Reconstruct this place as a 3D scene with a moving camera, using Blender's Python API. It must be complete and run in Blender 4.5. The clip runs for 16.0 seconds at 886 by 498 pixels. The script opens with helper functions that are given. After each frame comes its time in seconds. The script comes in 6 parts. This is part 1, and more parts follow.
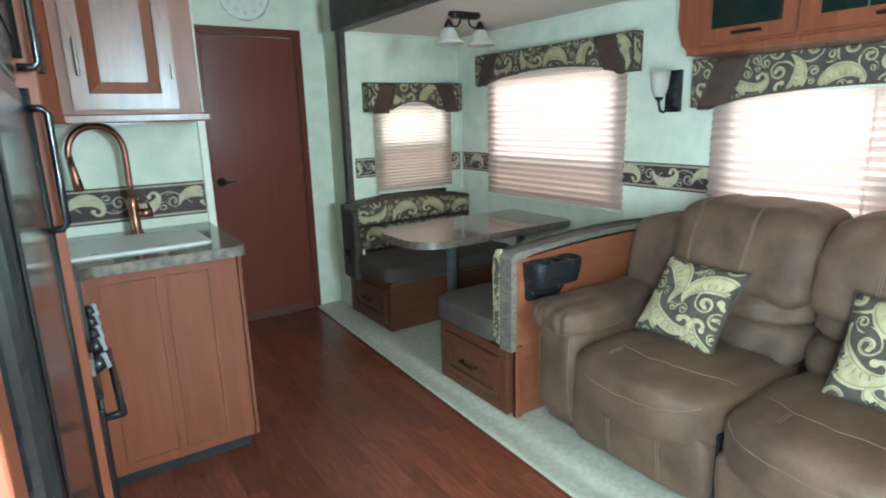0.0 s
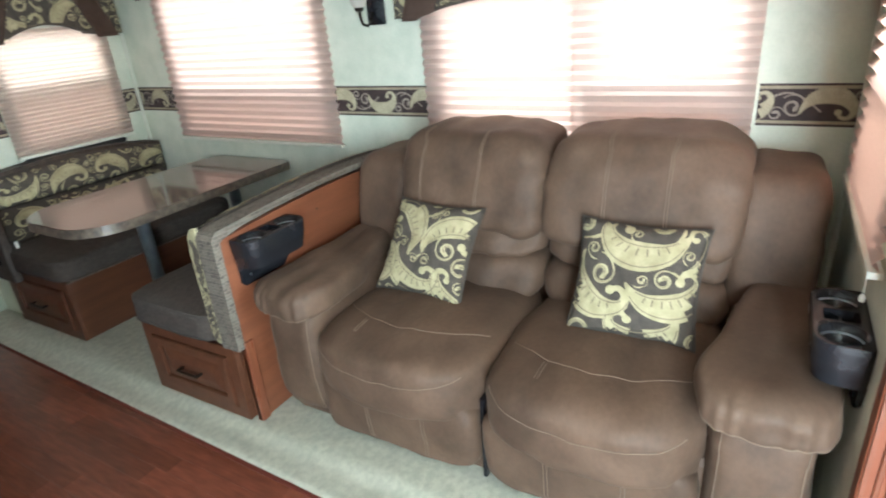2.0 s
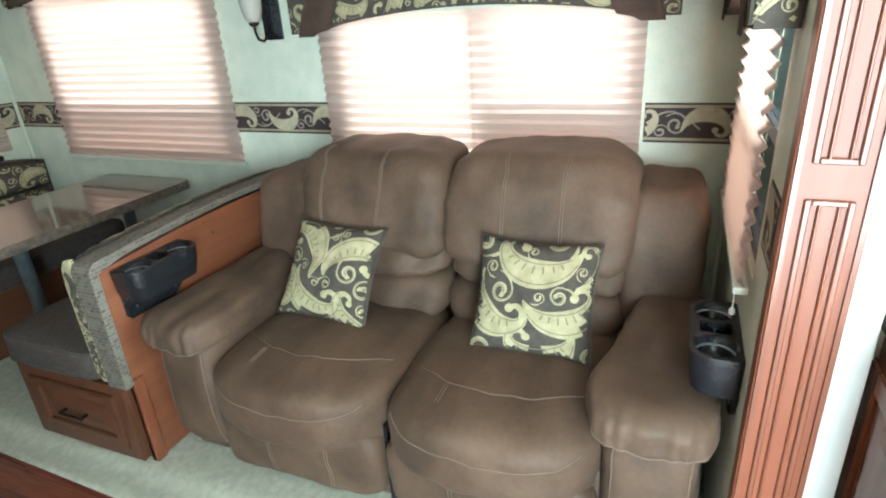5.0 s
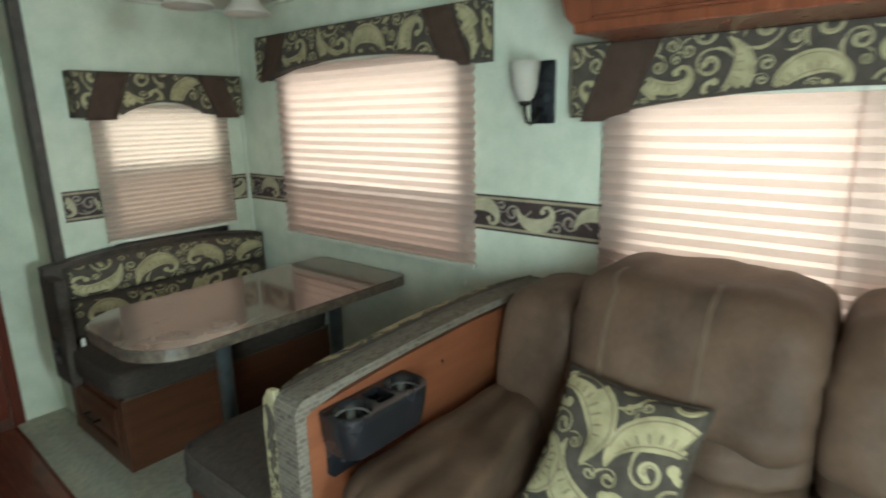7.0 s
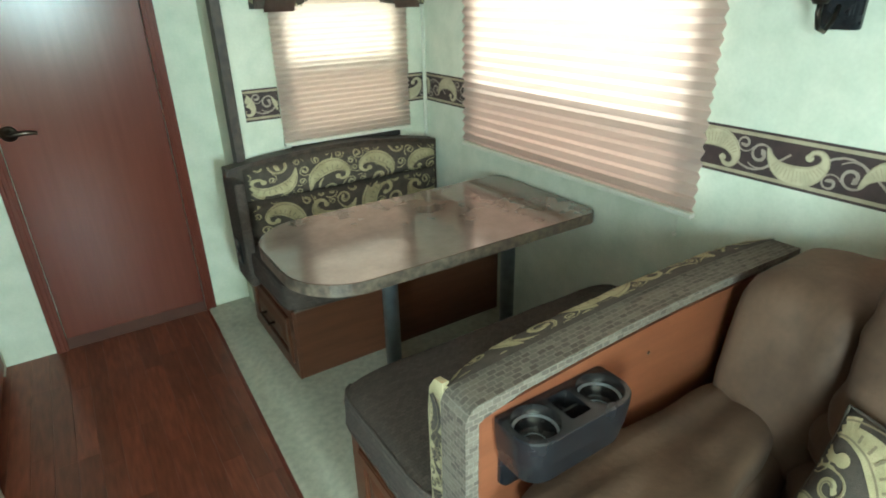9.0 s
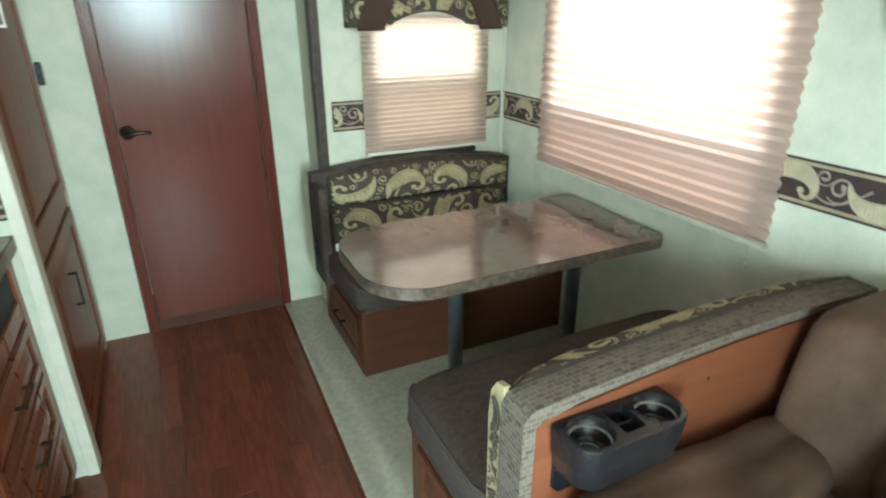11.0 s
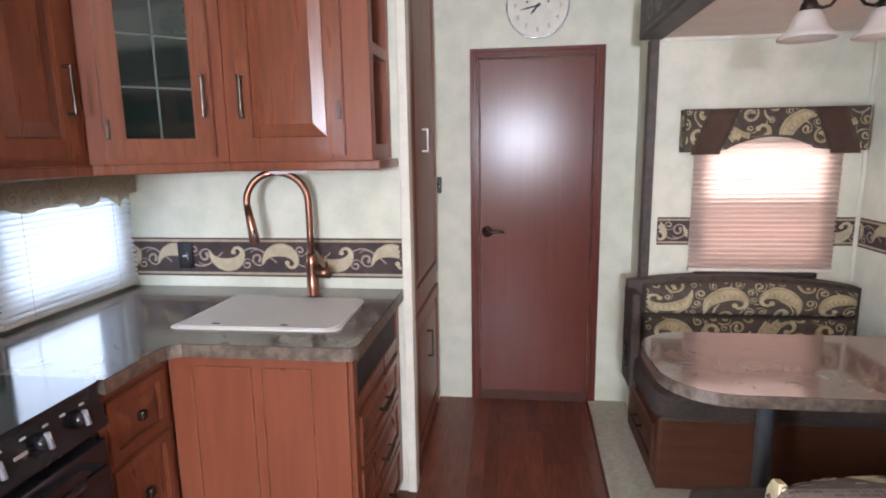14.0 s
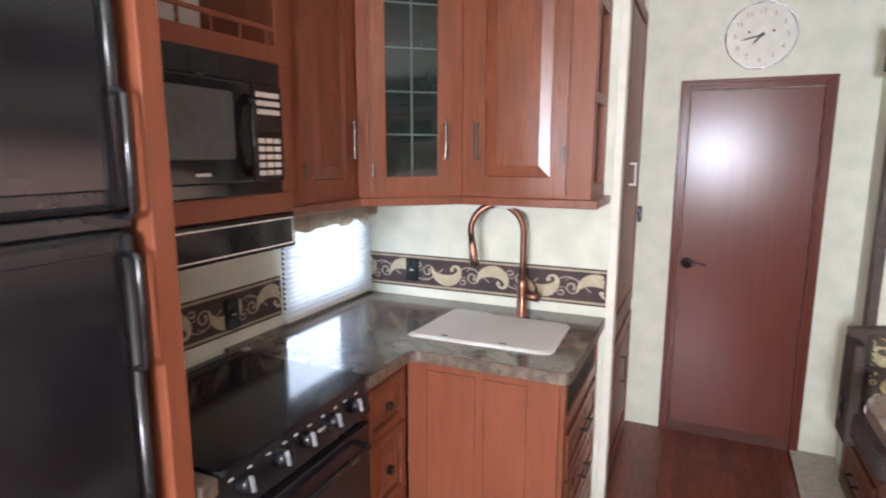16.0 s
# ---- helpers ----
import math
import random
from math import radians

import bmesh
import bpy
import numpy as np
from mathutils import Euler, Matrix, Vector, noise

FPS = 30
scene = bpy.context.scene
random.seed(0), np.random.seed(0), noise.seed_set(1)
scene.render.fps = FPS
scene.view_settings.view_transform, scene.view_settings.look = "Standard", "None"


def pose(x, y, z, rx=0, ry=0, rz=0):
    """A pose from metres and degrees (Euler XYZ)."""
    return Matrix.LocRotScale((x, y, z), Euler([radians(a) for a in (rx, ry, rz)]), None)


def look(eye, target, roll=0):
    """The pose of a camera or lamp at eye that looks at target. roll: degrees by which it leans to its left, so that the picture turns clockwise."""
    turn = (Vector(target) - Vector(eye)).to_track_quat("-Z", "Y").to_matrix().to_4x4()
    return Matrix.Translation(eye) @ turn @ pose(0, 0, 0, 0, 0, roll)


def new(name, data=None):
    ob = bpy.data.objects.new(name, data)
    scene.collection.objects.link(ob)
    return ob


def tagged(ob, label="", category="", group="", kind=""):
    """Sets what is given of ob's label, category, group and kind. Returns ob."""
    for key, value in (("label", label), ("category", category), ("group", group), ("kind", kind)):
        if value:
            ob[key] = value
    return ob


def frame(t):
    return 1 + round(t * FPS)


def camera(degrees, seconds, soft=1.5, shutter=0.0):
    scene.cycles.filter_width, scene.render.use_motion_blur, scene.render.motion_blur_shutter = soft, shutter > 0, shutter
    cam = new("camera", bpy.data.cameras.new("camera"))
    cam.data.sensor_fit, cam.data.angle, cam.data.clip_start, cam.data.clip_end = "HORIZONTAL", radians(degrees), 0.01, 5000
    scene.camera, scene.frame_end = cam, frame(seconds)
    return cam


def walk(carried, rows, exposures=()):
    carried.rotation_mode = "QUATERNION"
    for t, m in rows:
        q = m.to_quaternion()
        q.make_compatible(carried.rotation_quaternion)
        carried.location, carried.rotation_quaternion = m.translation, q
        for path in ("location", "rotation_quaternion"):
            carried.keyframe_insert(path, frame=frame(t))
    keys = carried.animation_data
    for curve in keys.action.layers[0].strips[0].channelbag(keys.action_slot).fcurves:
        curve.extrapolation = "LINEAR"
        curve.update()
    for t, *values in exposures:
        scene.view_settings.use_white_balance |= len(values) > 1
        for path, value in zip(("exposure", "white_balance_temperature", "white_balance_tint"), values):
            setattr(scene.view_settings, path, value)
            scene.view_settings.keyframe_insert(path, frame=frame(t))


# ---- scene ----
# ---- camera and walk ----
LENS = 76.0
cam = camera(LENS, 16.0, soft=1.9, shutter=0.35)
# seconds, eye x y z, yaw, pitch, roll
PATH = [
    (0.0, 0.005, -0.109, 1.396, -33.82, -13.15, 1.58),
    (0.5, -0.014, 0.001, 1.397, -39.97, -14.86, 2.10),
    (1.0, 0.081, 0.122, 1.435, -49.22, -16.79, 2.24),
    (1.5, 0.295, 0.167, 1.425, -54.50, -19.67, 2.44),
    (2.0, 0.447, 0.146, 1.438, -60.66, -23.14, 4.33),
    (2.5, 0.475, 0.182, 1.451, -67.69, -24.79, 5.35),
    (3.0, 0.482, 0.184, 1.453, -69.83, -25.45, 4.38),
    (3.2, 0.484, 0.181, 1.461, -70.08, -25.78, 4.17),
    (5.3, 0.552, 0.071, 1.461, -67.16, -21.35, 3.16),
    (5.5, 0.574, 0.099, 1.470, -67.72, -18.38, 3.10),
    (6.0, 0.601, 0.296, 1.495, -69.59, -13.39, 2.92),
    (6.5, 0.742, 0.523, 1.475, -62.95, -13.12, 2.27),
    (7.0, 0.895, 0.718, 1.426, -50.47, -13.42, 1.14),
    (7.5, 0.947, 0.949, 1.459, -42.77, -17.36, 0.59),
    (8.0, 0.990, 1.050, 1.474, -39.16, -19.70, -0.53),
    (8.5, 1.064, 1.064, 1.477, -35.04, -22.58, 0.24),
    (8.7, 1.078, 1.060, 1.483, -34.43, -23.99, 0.70),
    (9.7, 1.102, 1.033, 1.483, -31.64, -23.91, 0.94),
    (10.8, 1.132, 0.999, 1.482, -28.22, -23.81, 1.22),
    (11.0, 1.031, 0.991, 1.513, -26.10, -22.85, -0.03),
    (11.5, 1.045, 0.914, 1.474, -12.20, -15.62, -1.19),
    (12.0, 0.954, 0.820, 1.479, -3.46, -10.53, -0.99),
    (12.5, 0.949, 0.736, 1.476, 1.87, -9.13, -0.24),
    (13.0, 1.012, 0.692, 1.472, 5.25, -9.36, 0.23),
    (13.5, 1.029, 0.696, 1.479, 6.78, -9.98, 0.71),
    (14.0, 1.035, 0.693, 1.477, 7.12, -10.07, 0.87),
    (14.5, 1.056, 0.656, 1.477, 7.79, -10.09, 0.77),
    (15.0, 1.064, 0.603, 1.487, 11.47, -10.02, 0.41),
    (15.5, 1.011, 0.534, 1.592, 18.51, -10.42, 0.32),
    (16.0, 0.919, 0.464, 1.612, 24.29, -9.57, -0.09),
]
EXPOSURES = [
    (0.0, 0.12, 5120, -12), (0.5, 0.16, 5350, -7), (1.5, 0.21, 5650, 1), (2.5, 0.25, 5480, -7), (3.2, 0.21, 5480, -8), (5.5, 0.15, 5450, -10), (6.0, -0.38, 6100, 3),
    (7.0, -0.36, 5700, -15), (7.5, -0.06, 5650, -19), (8.5, 0.33, 5600, -21), (10.8, 0.52, 5600, -15), (11.5, 0.38, 5750, -6), (12.0, 0.34, 5900, 8), (14.5, 0.44, 6100, 22), (15.2, 0.53, 6150, 22), (16.0, 0.66, 6150, 21)]
walk(cam, [(t, pose(x, y, z, 90 + pitch, roll, yaw)) for t, x, y, z, yaw, pitch, roll in PATH], EXPOSURES)

# ---- world, sun and large lights ----
world = bpy.data.worlds.new("daylight")
scene.world = world
world.use_nodes = True
wn = world.node_tree.nodes
sky = wn.new("ShaderNodeTexSky")
sky.sky_type, sky.sun_disc, sky.sun_elevation, sky.sun_rotation = "NISHITA", False, radians(48), radians(70)
world.node_tree.links.new(sky.outputs[0], wn["Background"].inputs[0])
wn["Background"].inputs[1].default_value = 0.12

sun_data = bpy.data.lights.new("sun", "SUN")
sun_data.energy, sun_data.angle, sun_data.color = 1.0, radians(0.5), (1.0, 0.93, 0.85)
sun = new("sun", sun_data)
sun.matrix_world = look((9, 5, 9), (2.7, 1.5, 1.2))


def window_light(name, eye, target, w, h, power, colour):
    """Sky light standing in a window's opening."""
    data = bpy.data.lights.new(name, "AREA")
    data.shape, data.size, data.size_y, data.energy, data.color = "RECTANGLE", w, h, power, colour
    ob = new(name, data)
    ob.matrix_world = look(eye, target)
    return ob


SKYLIGHT = (0.93, 0.97, 1.0)
WARM = (1.0, 0.90, 0.82)
window_light("window_light_dinette", (3.215, 2.64, 1.44), (2.7, 2.64, 1.20), 1.7, 1.1, 43, WARM)
window_light("window_light_sofa", (3.215, 0.83, 1.38), (2.7, 0.83, 1.12), 1.7, 1.1, 46, WARM)
window_light("window_light_far_end", (2.23, 4.14, 1.42), (2.23, 3.6, 1.25), 0.9, 0.9, 27, WARM)
window_light("window_light_near_end", (2.12, -0.64, 1.36), (2.12, -0.15, 1.15), 0.9, 0.9, 60, WARM)
window_light("window_light_kitchen", (-0.76, 2.56, 1.14), (2, 2.56, 1.14), 0.62, 0.42, 6, (0.75, 0.87, 1.0))
window_light("window_light_rear", (1.12, -2.99, 1.62), (1.12, 3, 1.62), 0.72, 0.56, 165, (0.90, 0.96, 1.0))
# added fill lamp in an invented doorway, brightens the slide-out side
window_light("added_kitchen_side_fill", (-0.66, -0.62, 1.0), (2, -0.45, 0.95), 0.68, 1.8, 165, SKYLIGHT)

# ---- materials ----


def mat(name, a, b=None, rough=0.5, metal=0.0, scale=8.0, stretch=(1, 1, 1), detail=4.0, lo=0.35, hi=0.65, bump=0.0, bump_scale=60.0, rough_var=0.0, island=0.0, coat=0.0, fine=0.0):
    """Principled surface whose colour wanders between a and b, with fine relief at its own scale."""
    m = bpy.data.materials.new(name)
    m.use_nodes = True
    n, l = m.node_tree.nodes, m.node_tree.links
    p = n["Principled BSDF"]
    p.inputs["Roughness"].default_value, p.inputs["Metallic"].default_value = rough, metal
    p.inputs["Coat Weight"].default_value = coat
    b = b or tuple(c * 0.8 for c in a)
    geo = n.new("ShaderNodeNewGeometry")
    mp = n.new("ShaderNodeMapping")
    mp.inputs["Scale"].default_value = stretch
    l.new(geo.outputs["Position"], mp.inputs["Vector"])
    t = n.new("ShaderNodeTexNoise")
    t.inputs["Scale"].default_value, t.inputs["Detail"].default_value = scale, detail
    l.new(mp.outputs[0], t.inputs["Vector"])
    r = n.new("ShaderNodeValToRGB")
    r.color_ramp.elements[0].position, r.color_ramp.elements[0].color = lo, (*a, 1)
    r.color_ramp.elements[1].position, r.color_ramp.elements[1].color = hi, (*b, 1)
    l.new(t.outputs["Fac"], r.inputs[0])
    out = r.outputs[0]
    f = n.new("ShaderNodeTexNoise")
    f.inputs["Scale"].default_value, f.inputs["Detail"].default_value = bump_scale, 3.0
    l.new(mp.outputs[0], f.inputs["Vector"])
    if fine:
        h = n.new("ShaderNodeHueSaturation")
        mr = n.new("ShaderNodeMapRange")
        mr.inputs[3].default_value, mr.inputs[4].default_value = 1 - fine, 1 + fine
        mr.inputs[1].default_value, mr.inputs[2].default_value = 0.3, 0.7
        l.new(f.outputs["Fac"], mr.inputs[0])
        l.new(mr.outputs[0], h.inputs["Value"])
        l.new(out, h.inputs["Color"])
        out = h.outputs[0]
    if island:
        info = n.new("ShaderNodeObjectInfo")
        h = n.new("ShaderNodeHueSaturation")
        mr = n.new("ShaderNodeMapRange")
        mr.inputs[3].default_value, mr.inputs[4].default_value = 1 - island, 1 + island
        l.new(info.outputs["Random"], mr.inputs[0])
        l.new(mr.outputs[0], h.inputs["Value"])
        l.new(out, h.inputs["Color"])
        out = h.outputs[0]
    l.new(out, p.inputs["Base Color"])
    if rough_var:
        mr = n.new("ShaderNodeMapRange")
        mr.inputs[3].default_value, mr.inputs[4].default_value = max(rough - rough_var, 0.02), min(rough + rough_var, 1)
        l.new(t.outputs["Fac"], mr.inputs[0])
        l.new(mr.outputs[0], p.inputs["Roughness"])
    if bump:
        bp = n.new("ShaderNodeBump")
        bp.inputs["Strength"].default_value, bp.inputs["Distance"].default_value = bump, 0.004
        l.new(f.outputs["Fac"], bp.inputs["Height"])
        l.new(bp.outputs[0], p.inputs["Normal"])
    return m


def weave(name, a, b, thread, size, bump=0.6):
    """Basket weave: short two-tone cells between paler threads, with relief."""
    m = mat(name, a, b, rough=0.9)
    n, l = m.node_tree.nodes, m.node_tree.links
    p = n["Principled BSDF"]
    uv = n.new("ShaderNodeUVMap")
    uv.uv_map = "weave"
    warp = n.new("ShaderNodeTexNoise")
    warp.inputs["Scale"].default_value = 60
    add = n.new("ShaderNodeMixRGB")
    add.blend_type, add.inputs[0].default_value = "ADD", 0.004
    l.new(uv.outputs[0], warp.inputs["Vector"])
    l.new(uv.outputs[0], add.inputs[1])
    l.new(warp.outputs["Color"], add.inputs[2])
    br = n.new("ShaderNodeTexBrick")
    br.inputs["Scale"].default_value = 1.0
    br.inputs["Brick Width"].default_value, br.inputs["Row Height"].default_value = size * 1.7, size
    br.inputs["Mortar Size"].default_value, br.inputs["Mortar Smooth"].default_value = size * 0.09, 0.4
    br.inputs["Color1"].default_value, br.inputs["Color2"].default_value, br.inputs["Mortar"].default_value = (*a, 1), (*b, 1), (*thread, 1)
    l.new(add.outputs[0], br.inputs["Vector"])
    fuzz = n.new("ShaderNodeTexNoise")
    fuzz.inputs["Scale"].default_value = 900
    l.new(uv.outputs[0], fuzz.inputs["Vector"])
    h = n.new("ShaderNodeHueSaturation")
    mr = n.new("ShaderNodeMapRange")
    mr.inputs[1].default_value, mr.inputs[2].default_value, mr.inputs[3].default_value, mr.inputs[4].default_value = 0.3, 0.7, 0.75, 1.25
    l.new(fuzz.outputs["Fac"], mr.inputs[0])
    l.new(mr.outputs[0], h.inputs["Value"])
    l.new(br.outputs["Color"], h.inputs["Color"])
    l.new(h.outputs[0], p.inputs["Base Color"])
    bp = n.new("ShaderNodeBump")
    bp.inputs["Strength"].default_value, bp.inputs["Distance"].default_value = bump, 0.003
    l.new(br.outputs["Fac"], bp.inputs["Height"])
    l.new(bp.outputs[0], p.inputs["Normal"])
    return m


def lay_cloth(ob):
    """Coordinates in metres for woven cloth, laid on each face along its own plane."""
    me = ob.data
    layer = me.uv_layers.new(name="weave")
    for poly in me.polygons:
        nx, ny, nz = (abs(c) for c in poly.normal)
        for li in poly.loop_indices:
            c = me.vertices[me.loops[li].vertex_index].co
            layer.data[li].uv = (c.y, c.z) if nx >= max(ny, nz) else ((c.x, c.z) if ny >= nz else (c.x, c.y))
    return ob


def sheer(name, colour, through_colour, share):
    """Thin cloth that lets light through."""
    m = mat(name, colour, tuple(c * 0.93 for c in colour), rough=0.9, scale=30, stretch=(1, 1, 8), bump=0.15, bump_scale=300)
    n, l = m.node_tree.nodes, m.node_tree.links
    tr = n.new("ShaderNodeBsdfTranslucent")
    tr.inputs[0].default_value = (*through_colour, 1)
    mix = n.new("ShaderNodeMixShader")
    mix.inputs[0].default_value = share
    l.new(n["Principled BSDF"].outputs[0], mix.inputs[1])
    l.new(tr.outputs[0], mix.inputs[2])
    l.new(mix.outputs[0], n["Material Output"].inputs[0])
    return m


def pane(name, tint, gloss=0.06):
    """Window glass: clear with a faint reflection."""
    m = bpy.data.materials.new(name)
    m.use_nodes = True
    n, l = m.node_tree.nodes, m.node_tree.links
    tr, gl, mix = n.new("ShaderNodeBsdfTransparent"), n.new("ShaderNodeBsdfGlossy"), n.new("ShaderNodeMixShader")
    tr.inputs[0].default_value, gl.inputs["Roughness"].default_value, mix.inputs[0].default_value = (*tint, 1), 0.02, gloss
    l.new(tr.outputs[0], mix.inputs[1])
    l.new(gl.outputs[0], mix.inputs[2])
    l.new(mix.outputs[0], n["Material Output"].inputs[0])
    return m


M_WALL = mat("wallpaper", (0.70, 0.71, 0.60), (0.60, 0.63, 0.52), rough=0.75, scale=9, detail=6, bump=0.12, bump_scale=90, fine=0.03)
M_CEIL = mat("ceiling_board", (0.74, 0.68, 0.60), (0.70, 0.63, 0.55), rough=0.85, scale=14, bump=0.3, bump_scale=180)
M_TRIMW = mat("cream_moulding", (0.72, 0.71, 0.62), (0.66, 0.65, 0.56), rough=0.5, scale=20)
M_CHERRY = mat("cherry_laminate", (0.225, 0.071, 0.036), (0.192, 0.058, 0.029), rough=0.38, scale=5, stretch=(7, 7, 0.7), detail=5, bump=0.02, bump_scale=20, rough_var=0.06, fine=0.03)
M_CHERRYD = mat("cherry_wood_door", (0.212, 0.069, 0.034), (0.148, 0.046, 0.022), rough=0.29, scale=6, stretch=(6, 6, 0.6), detail=6, bump=0.03, bump_scale=25, rough_var=0.06, fine=0.06)
M_DOOR = mat("door_laminate", (0.140, 0.040, 0.028), (0.125, 0.035, 0.025), rough=0.22, scale=4, stretch=(9, 9, 0.5), detail=6, fine=0.015)
M_PLY = mat("brown_plywood", (0.205, 0.072, 0.034), (0.165, 0.055, 0.026), rough=0.42, scale=5, stretch=(0.8, 4, 6), detail=6, bump=0.05, fine=0.07)
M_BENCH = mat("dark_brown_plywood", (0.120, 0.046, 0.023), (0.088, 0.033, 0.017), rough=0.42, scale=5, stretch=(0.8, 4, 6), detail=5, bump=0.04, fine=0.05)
M_BEAM = mat("dark_beam_wood", (0.060, 0.040, 0.028), (0.030, 0.020, 0.015), rough=0.5, scale=9, stretch=(3, 1, 3), bump=0.2)
M_FLOOR = mat("laminate_plank", (0.205, 0.064, 0.036), (0.120, 0.033, 0.019), rough=0.30, scale=9, stretch=(7, 0.9, 7), detail=7, lo=0.3, hi=0.7, bump=0.07, bump_scale=14, island=0.24, fine=0.12)
M_GAP = mat("plank_gap", (0.085, 0.028, 0.017), rough=0.6)
M_CARPET = mat("carpet_pile", (0.57, 0.56, 0.455), (0.45, 0.445, 0.36), rough=1.0, scale=40, detail=7, bump=0.8, bump_scale=420, fine=0.13)
M_COUNTER = mat("stone_laminate", (0.155, 0.125, 0.100), (0.065, 0.052, 0.042), rough=0.13, scale=13, detail=9, lo=0.32, hi=0.68, rough_var=0.05, fine=0.12, bump_scale=70)
M_TABLE = mat("table_laminate", (0.192, 0.136, 0.110), (0.138, 0.096, 0.078), rough=0.10, scale=11, detail=7, lo=0.3, hi=0.7, rough_var=0.03, fine=0.05, bump_scale=60)
M_EDGE = mat("stone_laminate_edge", (0.17, 0.135, 0.10), (0.06, 0.048, 0.038), rough=0.35, scale=34, detail=8, lo=0.35, hi=0.65, fine=0.2, bump_scale=120)
M_SUEDE = mat("brown_suede", (0.128, 0.078, 0.051), (0.068, 0.041, 0.027), rough=0.66, scale=4.6, stretch=(1, 1.2, 1), detail=7, lo=0.33, hi=0.67, bump=0.20, bump_scale=55, fine=0.08)
M_SEAM = mat("stitching", (0.185, 0.130, 0.090), rough=0.8)
M_CREAM = mat("cream_pattern_thread", (0.49, 0.425, 0.255), (0.36, 0.31, 0.175), rough=0.85, scale=25, bump=0.5, bump_scale=500, fine=0.08)
M_TAN = mat("tan_pattern_thread", (0.27, 0.22, 0.14), (0.20, 0.165, 0.105), rough=0.85, scale=25, bump=0.5, bump_scale=500, fine=0.08)
M_TAUPE = mat("taupe_cloth", (0.088, 0.071, 0.057), (0.062, 0.050, 0.040), rough=0.9, scale=30, bump=0.5, bump_scale=500, fine=0.10)
M_BROWNC = mat("brown_valance_cloth", (0.165, 0.105, 0.080), (0.138, 0.087, 0.066), rough=0.9, scale=20, bump=0.4, bump_scale=400, fine=0.08)
M_SEATW = weave("brown_seat_weave", (0.082, 0.064, 0.053), (0.054, 0.041, 0.034), (0.038, 0.029, 0.024), 0.010)
M_GREYW = weave("grey_basket_weave", (0.165, 0.138, 0.110), (0.085, 0.068, 0.054), (0.215, 0.185, 0.150), 0.0125)
M_BORDER = mat("dark_wall_border", (0.060, 0.036, 0.034), (0.038, 0.024, 0.024), rough=0.7, scale=20)
M_BORDERL = mat("border_edge_line", (0.42, 0.36, 0.25), (0.34, 0.28, 0.19), rough=0.7, scale=20)
M_SCROLL = mat("border_scroll_print", (0.54, 0.48, 0.33), (0.43, 0.37, 0.25), rough=0.7, scale=30)
M_SCROLLD = mat("border_fine_scroll_print", (0.36, 0.30, 0.25), (0.29, 0.235, 0.195), rough=0.7, scale=30)
M_SHADE = sheer("peach_pleated_cloth", (0.62, 0.52, 0.47), (0.76, 0.55, 0.49), 0.5)
M_SHADEC = sheer("cream_pleated_cloth", (0.66, 0.58, 0.52), (0.76, 0.61, 0.54), 0.46)
M_LACE = sheer("tan_lace_cloth", (0.52, 0.43, 0.31), (0.50, 0.42, 0.30), 0.4)
M_BLIND = sheer("white_blind_slat", (0.80, 0.82, 0.82), (0.75, 0.82, 0.88), 0.28)
M_PANE = pane("window_glass", (0.93, 0.95, 0.94))
M_SCREEN = pane("screened_window_glass", (0.66, 0.61, 0.58))
M_ALU = mat("dark_window_frame", (0.045, 0.045, 0.045), rough=0.45, metal=0.6)
M_BLACK = mat("black_plastic", (0.010, 0.010, 0.012), (0.016, 0.016, 0.019), rough=0.26, scale=12, rough_var=0.06)
M_BLACKG = mat("black_gloss", (0.010, 0.010, 0.012), (0.015, 0.015, 0.018), rough=0.10, scale=6, rough_var=0.04)
M_FRIDGE = mat("black_fridge_panel", (0.009, 0.009, 0.011), (0.014, 0.014, 0.017), rough=0.13, scale=5, rough_var=0.05)
M_FRIDGEF = mat("grey_fridge_frame", (0.016, 0.017, 0.019), (0.011, 0.012, 0.014), rough=0.22, scale=10)
M_STEEL = mat("steel", (0.50, 0.52, 0.54), (0.40, 0.42, 0.44), rough=0.28, metal=1.0, scale=20, rough_var=0.08)
M_POST = mat("grey_table_post", (0.33, 0.37, 0.40), (0.25, 0.28, 0.31), rough=0.35, metal=0.6, scale=20)
M_COPPER = mat("oil_rubbed_copper", (0.33, 0.165, 0.11), (0.20, 0.10, 0.07), rough=0.30, metal=1.0, scale=12, rough_var=0.08)
M_BRONZE = mat("dark_bronze", (0.05, 0.038, 0.03), (0.03, 0.024, 0.02), rough=0.32, metal=0.8, scale=30)
M_NICKEL = mat("worn_nickel", (0.13, 0.11, 0.09), (0.08, 0.068, 0.056), rough=0.34, metal=1.0, scale=30)
M_SINK = mat("white_sink_cover", (0.66, 0.66, 0.63), (0.62, 0.62, 0.59), rough=0.35, scale=8, fine=0.02)
M_WHITE = mat("white_enamel", (0.78, 0.77, 0.72), (0.74, 0.73, 0.68), rough=0.4, scale=10)
M_FACE = mat("clock_face_paper", (0.72, 0.72, 0.64), (0.64, 0.64, 0.56), rough=0.6, scale=20)
M_INK = mat("black_ink", (0.03, 0.03, 0.03), rough=0.6)
M_LABEL = mat("pale_print", (0.55, 0.56, 0.56), rough=0.5)
M_FROST = sheer("frosted_lamp_glass", (0.72, 0.68, 0.62), (0.75, 0.70, 0.62), 0.35)
M_DARKGLASS = mat("dark_green_cabinet_glass", (0.010, 0.018, 0.015), (0.007, 0.012, 0.010), rough=0.06, scale=3)
